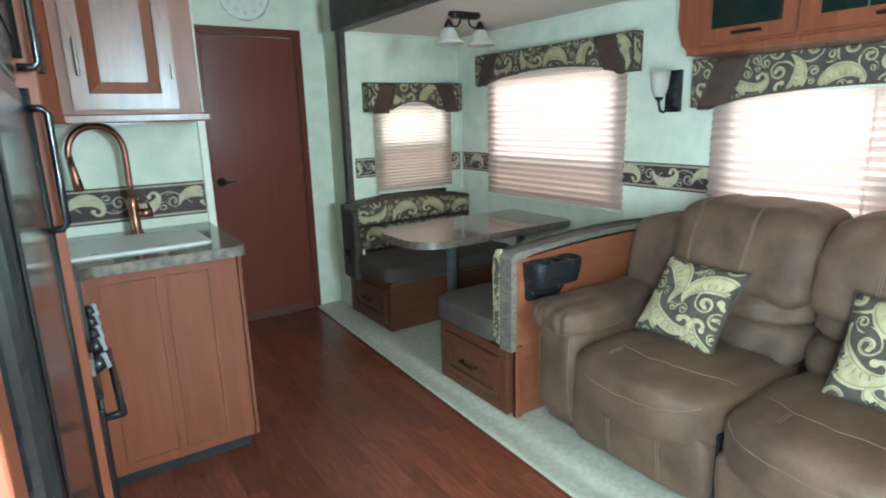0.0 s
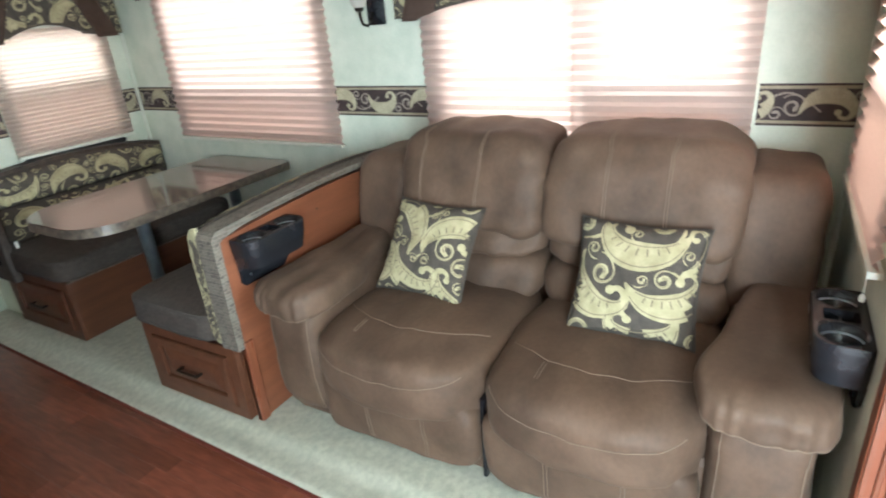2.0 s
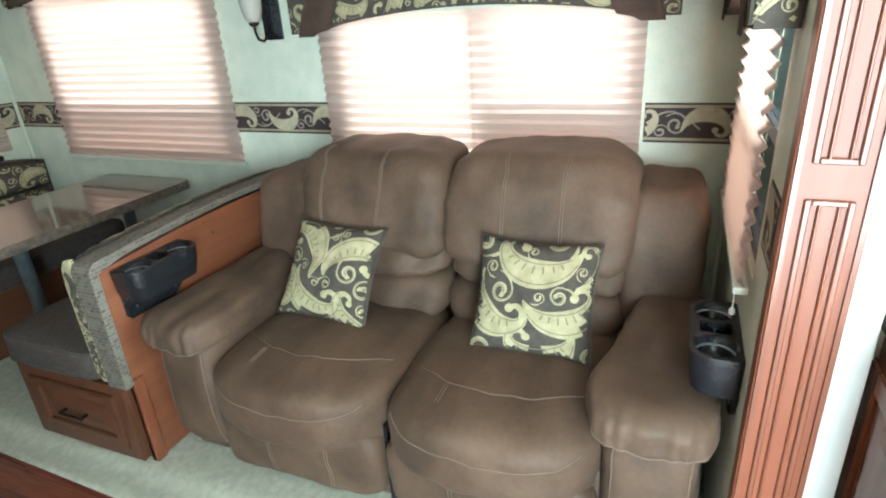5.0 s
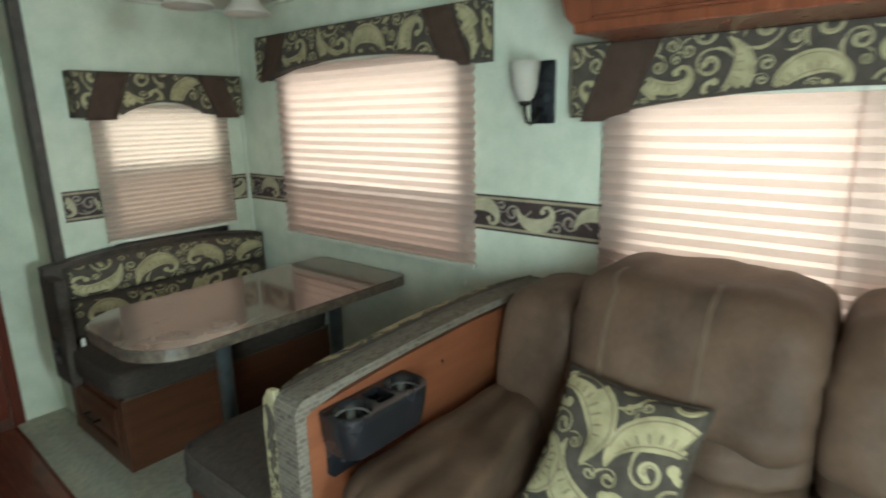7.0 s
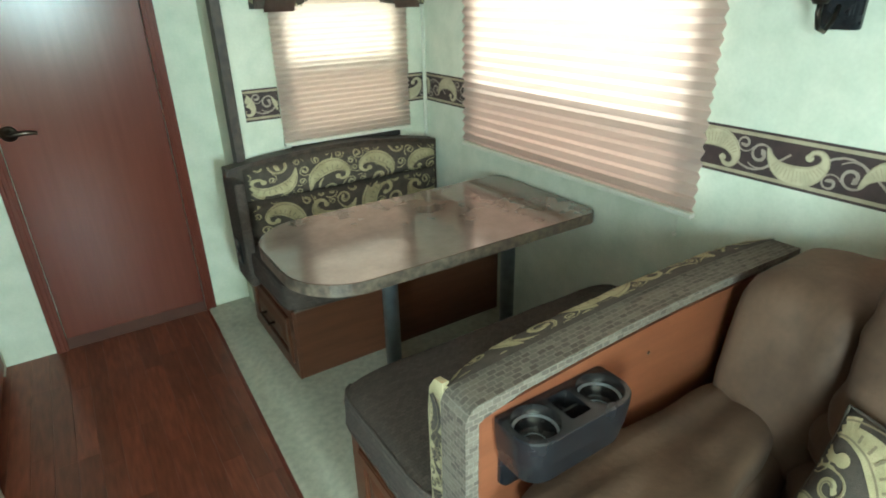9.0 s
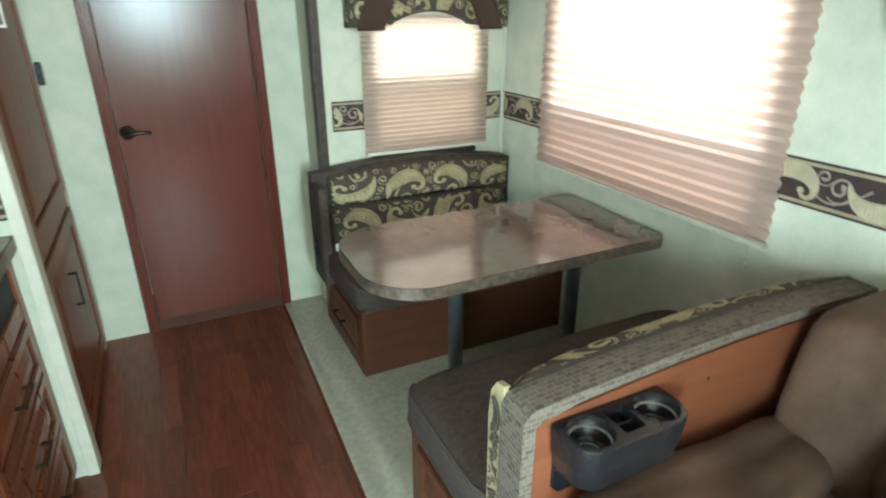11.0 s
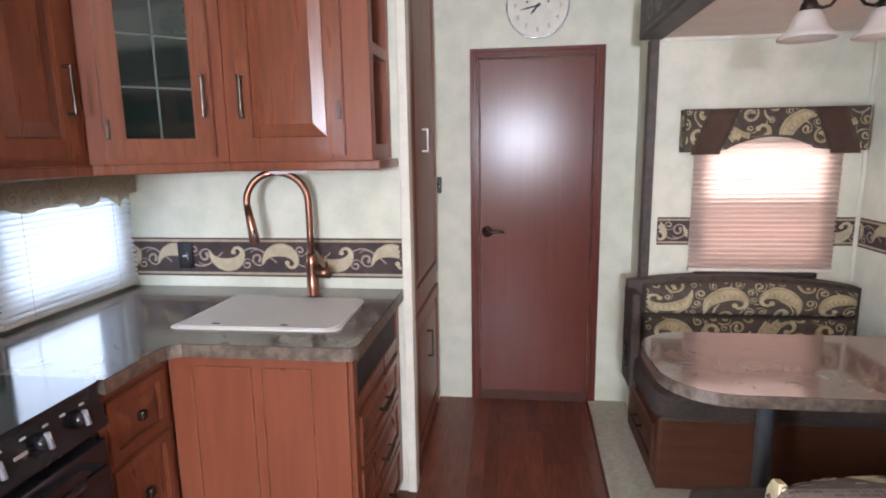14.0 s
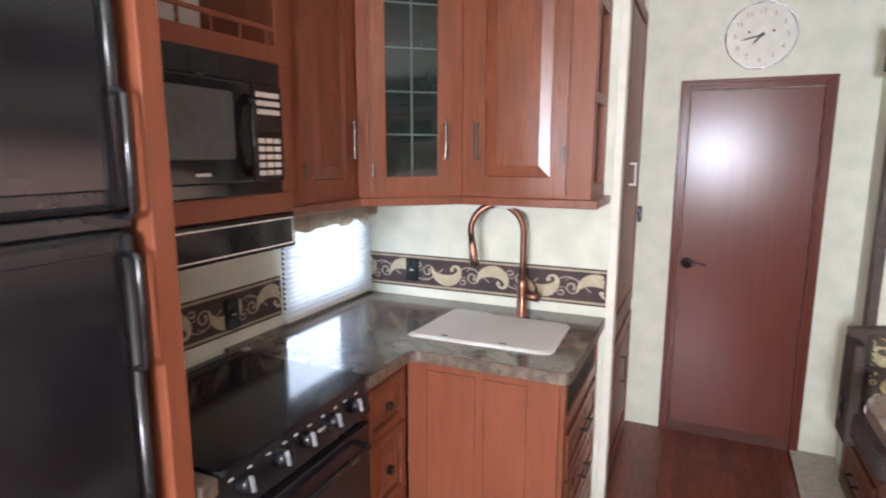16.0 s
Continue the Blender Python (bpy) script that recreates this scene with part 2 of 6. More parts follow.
M_MUNTIN = mat("etched_grid_line", (0.10, 0.13, 0.12), rough=0.3)
M_TOE = mat("black_rubber_kick", (0.012, 0.014, 0.014), (0.02, 0.022, 0.022), rough=0.6, scale=15)
M_DOOR.node_tree.nodes["Principled BSDF"].inputs["Specular IOR Level"].default_value = 0.28
M_CHERRY.node_tree.nodes["Principled BSDF"].inputs["Specular IOR Level"].default_value = 0.35
M_CHERRYD.node_tree.nodes["Principled BSDF"].inputs["Specular IOR Level"].default_value = 0.5
for glossy in (M_TABLE, M_COUNTER, M_EDGE):
    glossy.node_tree.nodes["Principled BSDF"].inputs["Specular IOR Level"].default_value = 0.9
M_TABLE.node_tree.nodes["Principled BSDF"].inputs["Coat Weight"].default_value = 0.45
M_SUEDE.node_tree.nodes["Principled BSDF"].inputs["Specular IOR Level"].default_value = 0.32
M_SUEDE.node_tree.nodes["Principled BSDF"].inputs["Sheen Weight"].default_value = 0.05
M_SUEDE.node_tree.nodes["Principled BSDF"].inputs["Sheen Roughness"].default_value = 0.45
M_SUEDE.node_tree.nodes["Principled BSDF"].inputs["Sheen Tint"].default_value = (0.85, 0.66, 0.5, 1)
M_NUMERAL = mat("faded_grey_ink", (0.36, 0.36, 0.33), rough=0.6)
# grey of the microwave window is the room's reflection put into the colour
M_MESHREFL = mat("mesh_with_painted_reflection", (0.085, 0.088, 0.088), (0.060, 0.063, 0.063), rough=0.3, scale=40)
# near-black: shade painted into shelf back and finger slots; plain colour of the display
M_INSIDE = mat("recess_shade_and_display", (0.016, 0.010, 0.008), rough=0.8)

# ---- building helpers ----


def part(name, bm, material, parent=None, label="", smooth=False):
    """Links a bmesh as one mesh object, its origin in its middle, under a thing or part."""
    bmesh.ops.recalc_face_normals(bm, faces=bm.faces)
    lo = Vector([min(v.co[i] for v in bm.verts) for i in range(3)])
    hi = Vector([max(v.co[i] for v in bm.verts) for i in range(3)])
    mid = (lo + hi) / 2
    bmesh.ops.translate(bm, verts=bm.verts, vec=-mid)
    me = bpy.data.meshes.new(name)
    bm.to_mesh(me)
    bm.free()
    me.materials.append(material)
    if smooth:
        me.polygons.foreach_set("use_smooth", [True] * len(me.polygons))
    ob = new(name, me)
    ob.location = mid
    if parent:
        ob.parent = parent
        up = Vector((0, 0, 0))
        p = parent
        while p:
            up += p.location
            p = p.parent
        ob.location = mid - up
    if label:
        tagged(ob, label)
    return ob


def thing(name, base, label, category, group="", kind=""):
    ob = new(name)
    ob.location = base
    ob.empty_display_size = 0.05
    return tagged(ob, label, category, group, kind)


def facing(origin, way):
    """A flat frame: u to the right, v up, n out of the face."""
    u = {"-y": (1, 0, 0), "+x": (0, 1, 0), "-x": (0, -1, 0), "+y": (-1, 0, 0)}[way] if isinstance(way, str) else way
    u = Vector(u).normalized()
    v = Vector((0, 0, 1))
    n = u.cross(v)
    return Matrix(((u.x, v.x, n.x, origin[0]), (u.y, v.y, n.y, origin[1]), (u.z, v.z, n.z, origin[2]), (0, 0, 0, 1)))


def add_box(bm, a, b, m=None, bevel=0.0, seg=2):
    made = bmesh.ops.create_cube(bm, size=1.0)["verts"]
    a, b = Vector(a), Vector(b)
    for v in made:
        v.co = Vector([(a[i] + b[i]) / 2 + v.co[i] * (b[i] - a[i]) for i in range(3)])
    if bevel:
        edges = list({e for v in made for e in v.link_edges})
        made = [v for v in bmesh.ops.bevel(bm, geom=edges, offset=bevel, segments=seg, affect="EDGES", profile=0.5)["verts"]] + [v for v in made if v.is_valid]
        made = list(set(made))
    if m is not None:
        bmesh.ops.transform(bm, matrix=m, verts=made)
    return bm


def box(a, b, m=None, bevel=0.0, seg=2):
    return add_box(bmesh.new(), a, b, m, bevel, seg)


def boxes(rows, m=None, bevel=0.0):
    bm = bmesh.new()
    for a, b in rows:
        add_box(bm, a, b, m, bevel, 1)
    return bm


def prism(outline, n0, n1, m=None, bevel=0.0):
    """A flat outline (u, v) given thickness along n."""
    bm = bmesh.new()
    lo = [bm.verts.new((u, v, n0)) for u, v in outline]
    hi = [bm.verts.new((u, v, n1)) for u, v in outline]
    k = len(outline)
    bm.faces.new(lo[::-1])
    top = bm.faces.new(hi)
    for i in range(k):
        bm.faces.new((lo[i], lo[(i + 1) % k], hi[(i + 1) % k], hi[i]))
    if bevel:
        bmesh.ops.bevel(bm, geom=list(top.edges), offset=bevel, segments=2, affect="EDGES")
    if m is not None:
        bmesh.ops.transform(bm, matrix=m, verts=bm.verts)
    return bm


def ring_frame(u0, u1, v0, v1, f, n0, n1, m=None, bevel=0.003):
    """One closed rectangular frame of rail width f."""
    f = (f,) * 4 if isinstance(f, (int, float)) else f
    bm = bmesh.new()
    out = ((u0, v0), (u1, v0), (u1, v1), (u0, v1))
    inn = ((u0 + f[0], v0 + f[1]), (u1 - f[2], v0 + f[1]), (u1 - f[2], v1 - f[3]), (u0 + f[0], v1 - f[3]))
    a, b, c, d = ([bm.verts.new((*p, n)) for p in pts] for pts, n in ((out, n0), (out, n1), (inn, n1), (inn, n0)))
    rims = []
    for k in range(4):
        j = (k + 1) % 4
        for p, q in ((a, b), (b, c), (c, d), (d, a)):
            face = bm.faces.new((p[k], p[j], q[j], q[k]))
            if p is b:
                rims += [e for e in face.edges if {v for v in e.verts} in ({b[k], b[j]}, {c[k], c[j]})]
    if bevel:
        bmesh.ops.bevel(bm, geom=rims, offset=bevel, segments=2, affect="EDGES")
    if m is not None:
        bmesh.ops.transform(bm, matrix=m, verts=bm.verts)
    return bm


def rounded(x0, x1, y0, y1, r, seg=6):
    """Outline of a rectangle with round corners; r: one radius or four, from the lower left round."""
    r = (r,) * 4 if isinstance(r, (int, float)) else r
    pts = []
    for (cx, cy, a0), q in zip(((x0, y0, 180), (x1, y0, 270), (x1, y1, 0), (x0, y1, 90)), r):
        mx, my = cx + (q if cx == x0 else -q), cy + (q if cy == y0 else -q)
        for i in range(seg + 1):
            a = radians(a0 + 90 * i / seg)
            pts.append((mx + q * math.cos(a), my + q * math.sin(a)))
    return pts


def tube(pts, radius, seg=10, caps=True):
    """A round bar along points; radius: one or one per point."""
    bm = bmesh.new()
    pts = [Vector(p) for p in pts]
    rad = [radius] * len(pts) if isinstance(radius, (int, float)) else radius
    rings = []
    side = None
    for i, p in enumerate(pts):
        d = (pts[min(i + 1, len(pts) - 1)] - pts[max(i - 1, 0)]).normalized()
        if side is None:
            side = d.orthogonal().normalized()
        side = (side - d * side.dot(d)).normalized()
        up = d.cross(side)
        rings.append([bm.verts.new(p + rad[i] * (math.cos(2 * math.pi * k / seg) * side + math.sin(2 * math.pi * k / seg) * up)) for k in range(seg)])
    for a, b in zip(rings, rings[1:]):
        for k in range(seg):
            bm.faces.new((a[k], a[(k + 1) % seg], b[(k + 1) % seg], b[k]))
    if caps:
        bm.faces.new(rings[0][::-1])
        bm.faces.new(rings[-1])
    return bm


def lathe(profile, m=None, seg=28):
    """A turned shape: profile of (radius, height)."""
    bm = bmesh.new()
    rings = [[bm.verts.new((max(r, 1e-4) * math.cos(2 * math.pi * k / seg), max(r, 1e-4) * math.sin(2 * math.pi * k / seg), h)) for k in range(seg)] for r, h in profile]
    for a, b in zip(rings, rings[1:]):
        for k in range(seg):
            bm.faces.new((a[k], a[(k + 1) % seg], b[(k + 1) % seg], b[k]))
    if m is not None:
        bmesh.ops.transform(bm, matrix=m, verts=bm.verts)
    return bm


def arc(cx, cy, r, a0, a1, n):
    return [(cx + r * math.cos(radians(a0 + (a1 - a0) * i / n)), cy + r * math.sin(radians(a0 + (a1 - a0) * i / n))) for i in range(n + 1)]


# scroll prints: ribbons in a plane, laid on any surface
def spiral(cx, cy, r, turns, start, turn, w, n=26):
    pts, ws = [], []
    for i in range(n + 1):
        s = i / n
        a = start + turn * s * turns * 2 * math.pi
        q = r * (1 - 0.86 * s)
        pts.append((cx + q * math.cos(a), cy + q * math.sin(a)))
        ws.append(w * (0.35 + 0.9 * s) if s < 0.9 else w * 2.0)
    return pts, ws


LEAF = ((-0.54, 0.22, 0.012), (-0.47, 0.05, 0.065), (-0.32, -0.11, 0.135), (-0.07, -0.19, 0.175), (0.18, -0.15, 0.160), (0.35, 0.0, 0.105), (0.39, 0.15, 0.062), (0.31, 0.25, 0.042), (0.19, 0.24, 0.034), (0.14, 0.15, 0.030))


def comma(cx, cy, size, rot, flip, n=4):
    """A fat leaf that swells from a thin tail and curls into a hook with a knob."""
    pts, ws = [], []
    k = len(LEAF)
    for i in range(k - 1):
        p0, p1, p2, p3 = (LEAF[min(max(i + d, 0), k - 1)] for d in (-1, 0, 1, 2))
        for j in range(n + (1 if i == k - 2 else 0)):
            s = j / n
            x, y, w = (0.5 * (2 * b + (c - a) * s + (2 * a - 5 * b + 4 * c - d) * s * s + (3 * b - a - 3 * c + d) * s ** 3) for a, b, c, d in zip(p0, p1, p2, p3))
            x, y = x * size, y * size * flip
            pts.append((cx + x * math.cos(rot) - y * math.sin(rot), cy + x * math.sin(rot) + y * math.cos(rot)))
            ws.append(max(w, 0.008) * size)
    return pts, ws


def disc(x, y, r, n=8):
    """A round spot as a ribbon."""
    c = [-math.cos(math.pi * i / n) for i in range(n + 1)]
    return [(x + r * q, y) for q in c], [max(r * math.sqrt(max(0, 1 - q * q)), r * 0.05) for q in c]


def ribbons_on(items, surface, inside, lift=0.0012):
    """Meshes ribbons through surface(u, v, off), leaving out what lies outside."""
    bm = bmesh.new()
    for k, (pts, ws) in enumerate(items):
        off = lift + 0.000012 * (k % 100)
        rows = []
        for i, (x, y) in enumerate(pts):
            x0, y0 = pts[max(i - 1, 0)]
            x1, y1 = pts[min(i + 1, len(pts) - 1)]
            d = math.hypot(x1 - x0, y1 - y0) or 1
            nx, ny = -(y1 - y0) / d * ws[i], (x1 - x0) / d * ws[i]
            rows.append([(x + nx * q, y + ny * q) for q in (-1, -0.33, 0.33, 1)])
        for a, b in zip(rows, rows[1:]):
            for j in range(3):
                quad = (a[j], a[j + 1], b[j + 1], b[j])
                if all(inside(*q) for q in quad):
                    bm.faces.new([bm.verts.new(surface(*q, off)) for q in quad])
    return bm


def leaf_lines(leaf, wide, flip, line):
    """Two inner outlines and a comb of short ribs for one curled leaf."""
    lines, rims = [], ([], [])
    for s in range(4, 26):
        (x, y), (x1, y1) = leaf[s], leaf[s + 1]
        d = math.hypot(x1 - x, y1 - y) or 1
        ux, uy = -(y1 - y) / d, (x1 - x) / d
        for rim, side in zip(rims, (-0.70, 0.70)):
            rim.append((x + ux * wide[s] * side, y + uy * wide[s] * side))
        if 7 <= s < 20 and s % 2:
            r = wide[s] * 0.55 * flip
            lines.append(([(x, y), (x + ux * r * 0.5, y + uy * r * 0.5), (x + ux * r, y + uy * r)], [line * 1.3] * 3))
    return lines + [(rim, [line] * len(rim)) for rim in rims]


def fill_spirals(w, h, leaves, sizes, rnd):
    """Curls of falling size packed into the room that the leaves leave free."""
    blocks = [(x, y, q) for leaf, wide in leaves for (x, y), q in zip(leaf[::2], wide[::2])]
    curls = []
    for r in sizes:
        for _ in range(int(26 * w * h / (r * r) * 0.06) + 60):
            x, y = rnd.uniform(-0.3 * r, w + 0.3 * r), rnd.uniform(-0.3 * r, h + 0.3 * r)
            if all(math.hypot(x - a, y - b) > q + 0.98 * r for a, b, q in blocks) and all(math.hypot(x - a, y - b) > 0.96 * (r + q) for a, b, q in curls):
                curls.append((x, y, r))
    return curls


def curl_shapes(curls, rnd):
    fat, thin = [], []
    for x, y, r in curls:
        a, way = rnd.uniform(0, 6.28), rnd.choice((-1, 1))
        fat.append(spiral(x, y, r * 0.94, 1.35, a, way, r * 0.175, 34))
        thin.append(spiral(x, y, r * 0.94, 1.20, a, way, r * 0.045, 30))
        tail = [(x + r * (0.94 + 0.55 * q) * math.cos(a - way * 1.1 * q), y + r * (0.94 + 0.55 * q) * math.sin(a - way * 1.1 * q)) for q in (0, 0.25, 0.5, 0.75, 1.0)]
        fat.append((tail, [r * 0.05, r * 0.10, r * 0.12, r * 0.09, r * 0.02]))
    return fat, thin


def scatter(w, h, size, seed):
    """Curled leaves with inner outlines and ribs, the room between them packed with spirals, over w x h."""
    rnd = random.Random(seed)
    fat, thin, leaves = [], [], []
    nx, ny = max(1, round(w / (size * 1.12))), max(1, round(h / (size * 0.95)))
    for i in range(-1, nx + 1):
        for j in range(-1, ny + 1):
            cx = (i + 0.5 + (0.5 if j % 2 else 0) + rnd.uniform(-0.10, 0.10)) * w / nx
            cy = (j + 0.5 + rnd.uniform(-0.08, 0.08)) * h / ny
            rot, flip = rnd.uniform(0, 6.28), rnd.choice((-1, 1))
            leaf, wide = comma(cx, cy, size * rnd.uniform(0.95, 1.12), rot, flip)
            leaves.append((leaf, wide))
            fat += [(leaf, wide), disc(*leaf[-1], size * 0.062)]
            thin += leaf_lines(leaf, wide, flip, size * 0.008)
    curls = fill_spirals(w, h, leaves, (size * 0.25, size * 0.19, size * 0.14, size * 0.10), rnd)
    more, fine = curl_shapes(curls, rnd)
    return fat + more, thin + fine


def printed(parent, surface, inside, w, h, size, seed, light=None, dark=None, drawing=None):
    fat, thin = drawing or scatter(w, h, size, seed)
    bm = ribbons_on(fat, surface, inside)
    if len(bm.faces):
        tagged(part("scroll_print", bm, light or M_CREAM, parent, "cream scrolling leaf print"), kind="stuff")
    bm = ribbons_on(thin, surface, inside, 0.0024)
    if len(bm.faces):
        tagged(part("rib_print", bm, dark or M_TAN, parent, "fine tan outlines and ribs in the print"), kind="stuff")


def flat_surface(m):
    return lambda u, v, off: m @ Vector((u, v, off))


def panel_door(parent, m, w, h, name="door", inset=0.055, glass=None, handle=None, hinge=None, mats=None):
    """A framed cabinet door with a raised centre or a dark pane; lies on n = 0."""
    frame_m, mid_m = mats or (M_CHERRYD, M_CHERRYD)
    t = 0.020
    d = part(name, ring_frame(0, w, 0, h, inset, 0, t, m, 0.004), frame_m, parent)
    i = inset
    if glass:
        part("pane", box((i, i, 0.006), (w - i, h - i, 0.011), m), M_DARKGLASS, d, "dark green glass pane")
        cols, rows = glass
        for k in range(1, cols):
            u = i + (w - 2 * i) * k / cols
            part("muntin", box((u - 0.003, i, 0.011), (u + 0.003, h - i, 0.0125), m), M_MUNTIN, d, "thin etched grid line")
        for k in range(1, rows):
            v = i + (h - 2 * i) * k / rows
            part("muntin", box((i, v - 0.003, 0.0113), (w - i, v + 0.003, 0.0127), m), M_MUNTIN, d, "thin etched grid line")
    else:
        bm = bmesh.new()
        s = min(0.045, (w - 2 * i) * 0.28)
        lo = [bm.verts.new((u, v, 0.007)) for u, v in ((i, i), (w - i, i), (w - i, h - i), (i, h - i))]
        hi = [bm.verts.new((u, v, 0.019)) for u, v in ((i + s, i + s), (w - i - s, i + s), (w - i - s, h - i - s), (i + s, h - i - s))]
        up = [bm.verts.new((v.co.x + (0.004 if k in (0, 3) else -0.004), v.co.y + (0.004 if k < 2 else -0.004), 0.010)) for k, v in enumerate(lo)]
        for k in range(4):
            j = (k + 1) % 4
            bm.faces.new((lo[k], lo[j], up[j], up[k]))
            bm.faces.new((up[k], up[j], hi[j], hi[k]))
        bm.faces.new(hi)
        bmesh.ops.transform(bm, matrix=m, verts=bm.verts)
        part("centre_panel", bm, mid_m, d, "raised centre panel")
    if handle:
        pull(d, m, *handle)
    for hv in hinge or ():
        part("hinge", box((hv[0] - 0.006, hv[1] - 0.03, t), (hv[0] + 0.006, hv[1] + 0.03, t + 0.007), m, 0.003), M_NICKEL, d, "worn nickel hinge")
    return d


def pull(parent, m, u, v, length, upright=True, material=None, stand=0.02):
    """A square-ended bar pull."""
    a = length / 2
    n0 = stand
    pts = ((u, v - a, n0), (u, v + a, n0)) if upright else ((u - a, v, n0), (u + a, v, n0))
    bm = bmesh.new()
    for p in pts:
        add_box(bm, (p[0] - 0.005, p[1] - 0.005, n0 - 0.002), (p[0] + 0.005, p[1] + 0.005, n0 + 0.026), m, 0.002, 1)
    lo, hi = pts
    add_box(bm, (lo[0] - 0.006, lo[1] - 0.006, n0 + 0.022), (hi[0] + 0.006, hi[1] + 0.006, n0 + 0.030), m, 0.003, 2)
    return part("handle", bm, material or M_NICKEL, parent, "worn metal bar handle")


def cushion_map(a, b, p=5.0, wrinkle=0.004, seed=0, shape=None):
    """Maps the cube -1..1 to a soft padded block between a and b."""
    a, b = Vector(a), Vector(b)
    mid, half = (a + b) / 2, (b - a) / 2

    def at(c, off=0.0):
        q = (abs(c[0]) ** p + abs(c[1]) ** p + abs(c[2]) ** p) ** (1 / p) or 1
        s = Vector(c) / q
        w = mid + Vector((s.x * half.x, s.y * half.y, s.z * half.z))
        out = Vector((abs(s.x) ** (p - 1) * math.copysign(1, s.x) / half.x, abs(s.y) ** (p - 1) * math.copysign(1, s.y) / half.y, abs(s.z) ** (p - 1) * math.copysign(1, s.z) / half.z))
        out.normalize()
        k = wrinkle * (noise.noise(w * 6 + Vector((seed * 7.1, 0, 0))) + 0.7 * noise.noise(Vector((w.x * 4, w.y * 17, w.z * 22)) + Vector((0, seed * 3.3, 0))))
        w = w + out * (k + off)
        return shape(w, s) if shape else w
    return at


def cushion(at, n=16):
    bm = bmesh.new()
    seen = {}

    def vert(c):
        key = tuple(round(x, 4) for x in c)
        if key not in seen:
            seen[key] = bm.verts.new(at(c))
        return seen[key]
    g = [-1 + 2 * i / n for i in range(n + 1)]
    g = [math.copysign(abs(x) ** 0.8, x) for x in g]
    for axis in range(3):
        for side in (-1, 1):
            for i in range(n):
                for j in range(n):
                    quad = []
                    for x, y in ((g[i], g[j]), (g[i + 1], g[j]), (g[i + 1], g[j + 1]), (g[i], g[j + 1])):
                        c = [x, y]
                        c.insert(axis, side)
                        quad.append(vert(c))
                    bm.faces.new(quad if side > 0 else quad[::-1])
    return bm


def seam(at, pts, r=0.0016, n=18):
    """Stitching along the cushion's skin, through cube points."""
    line = []
    for a, b in zip(pts, pts[1:]):
        for i in range(n):
            line.append(at(Vector(a).lerp(Vector(b), i / n), 0.0005))
    line.append(at(pts[-1], 0.0005))
    return tube(line, r, 5)

# ---- large structure ----
XL, XS, XR = -0.62, 2.675, 1.68          # kitchen wall, slide-out wall, body wall
YF, YE, YN, YB = 3.89, 3.625, -0.10, -3.0   # door wall, slide-out ends, rear wall
YP = 2.92                               # partition behind the sink
ZC, ZS, ZF = 2.45, 1.975, 0.03          # ceiling, slide-out ceiling, slide-out floor


def wall(name, axis, at, thick, r0, r1, z0, z1, holes, label, material=None):
    """An upright wall across x or y with openings through it."""
    cuts = sorted({r0, r1, *[h[0] for h in holes], *[h[1] for h in holes]})
    ups = sorted({z0, z1, *[h[2] for h in holes], *[h[3] for h in holes]})
    bm = bmesh.new()
    for a, b in zip(cuts, cuts[1:]):
        for c, d in zip(ups, ups[1:]):
            if any(h[0] <= a and b <= h[1] and h[2] <= c and d <= h[3] for h in holes):
                continue
            lo, hi = (at, a, c), (at + thick, b, d)
            if axis == "y":
                lo, hi = (a, at, c), (b, at + thick, d)
            add_box(bm, lo, hi)
    bmesh.ops.remove_doubles(bm, verts=bm.verts, dist=1e-5)
    bm.verts.index_update()
    faces = {}
    for face in bm.faces:
        faces.setdefault(frozenset(v.index for v in face.verts), []).append(face)
    bmesh.ops.delete(bm, geom=[g for fs in faces.values() if len(fs) > 1 for g in fs], context="FACES_ONLY")
    return tagged(part(name, bm, material or M_WALL), label, "wall", kind="structure")


W_DIN, W_SOFA = (2.08, 3.20, 0.87, 1.66), (0.24, 1.43, 0.80, 1.50)
W_FAR, W_NEAR = (1.94, 2.52, 0.90, 1.50), (1.80, 2.42, 0.88, 1.50)
W_KIT, W_REAR = (2.27, 2.86, 0.96, 1.33), (0.76, 1.48, 1.34, 1.90)
# unseen opening added to the kitchen wall for the fill lamp
FILL_OPENING = (-0.96, -0.28, 0.0, 1.95)
wall("wall_slide", "x", XS, 0.06, YN - 0.06, YE + 0.06, 0, ZS, [W_DIN, W_SOFA], "pale sage mottled wallpaper wall with two windows")
wall("wall_slide_far_end", "y", YE, 0.06, 1.70, XS, 0, ZS, [W_FAR], "pale cream mottled wallpaper wall with small window")
wall("wall_slide_near_end", "y", YN - 0.06, 0.06, 1.62, XS, 0, ZS, [W_NEAR], "pale sage mottled wallpaper wall with small window")
wall("wall_kitchen", "x", XL - 0.06, 0.06, YB, YF + 0.06, 0, ZC, [W_KIT, FILL_OPENING], "cream mottled wallpaper wall with kitchen window")
wall("wall_door", "y", YF, 0.06, XL, 1.73, 0, ZC, [(0.835, 1.46, 0, 1.955)], "cream mottled wallpaper wall with brown door")
wall("wall_partition", "y", YP, 0.05, XL, 0.585, 0, ZC, [], "cream mottled wallpaper wall behind the sink")
wall("wall_rear", "y", YB - 0.06, 0.06, XL, 1.73, 0, ZC, [W_REAR], "cream wallpaper wall with rear window")
wall("wall_body_far", "x", XR, 0.05, YE + 0.06, YF, 0, ZC, [], "short cream wall beside the slide-out")
wall("wall_over_slide", "x", XR, 0.05, YN - 0.18, YE + 0.06, ZS + 0.03, ZC, [], "cream wall above the slide-out opening")
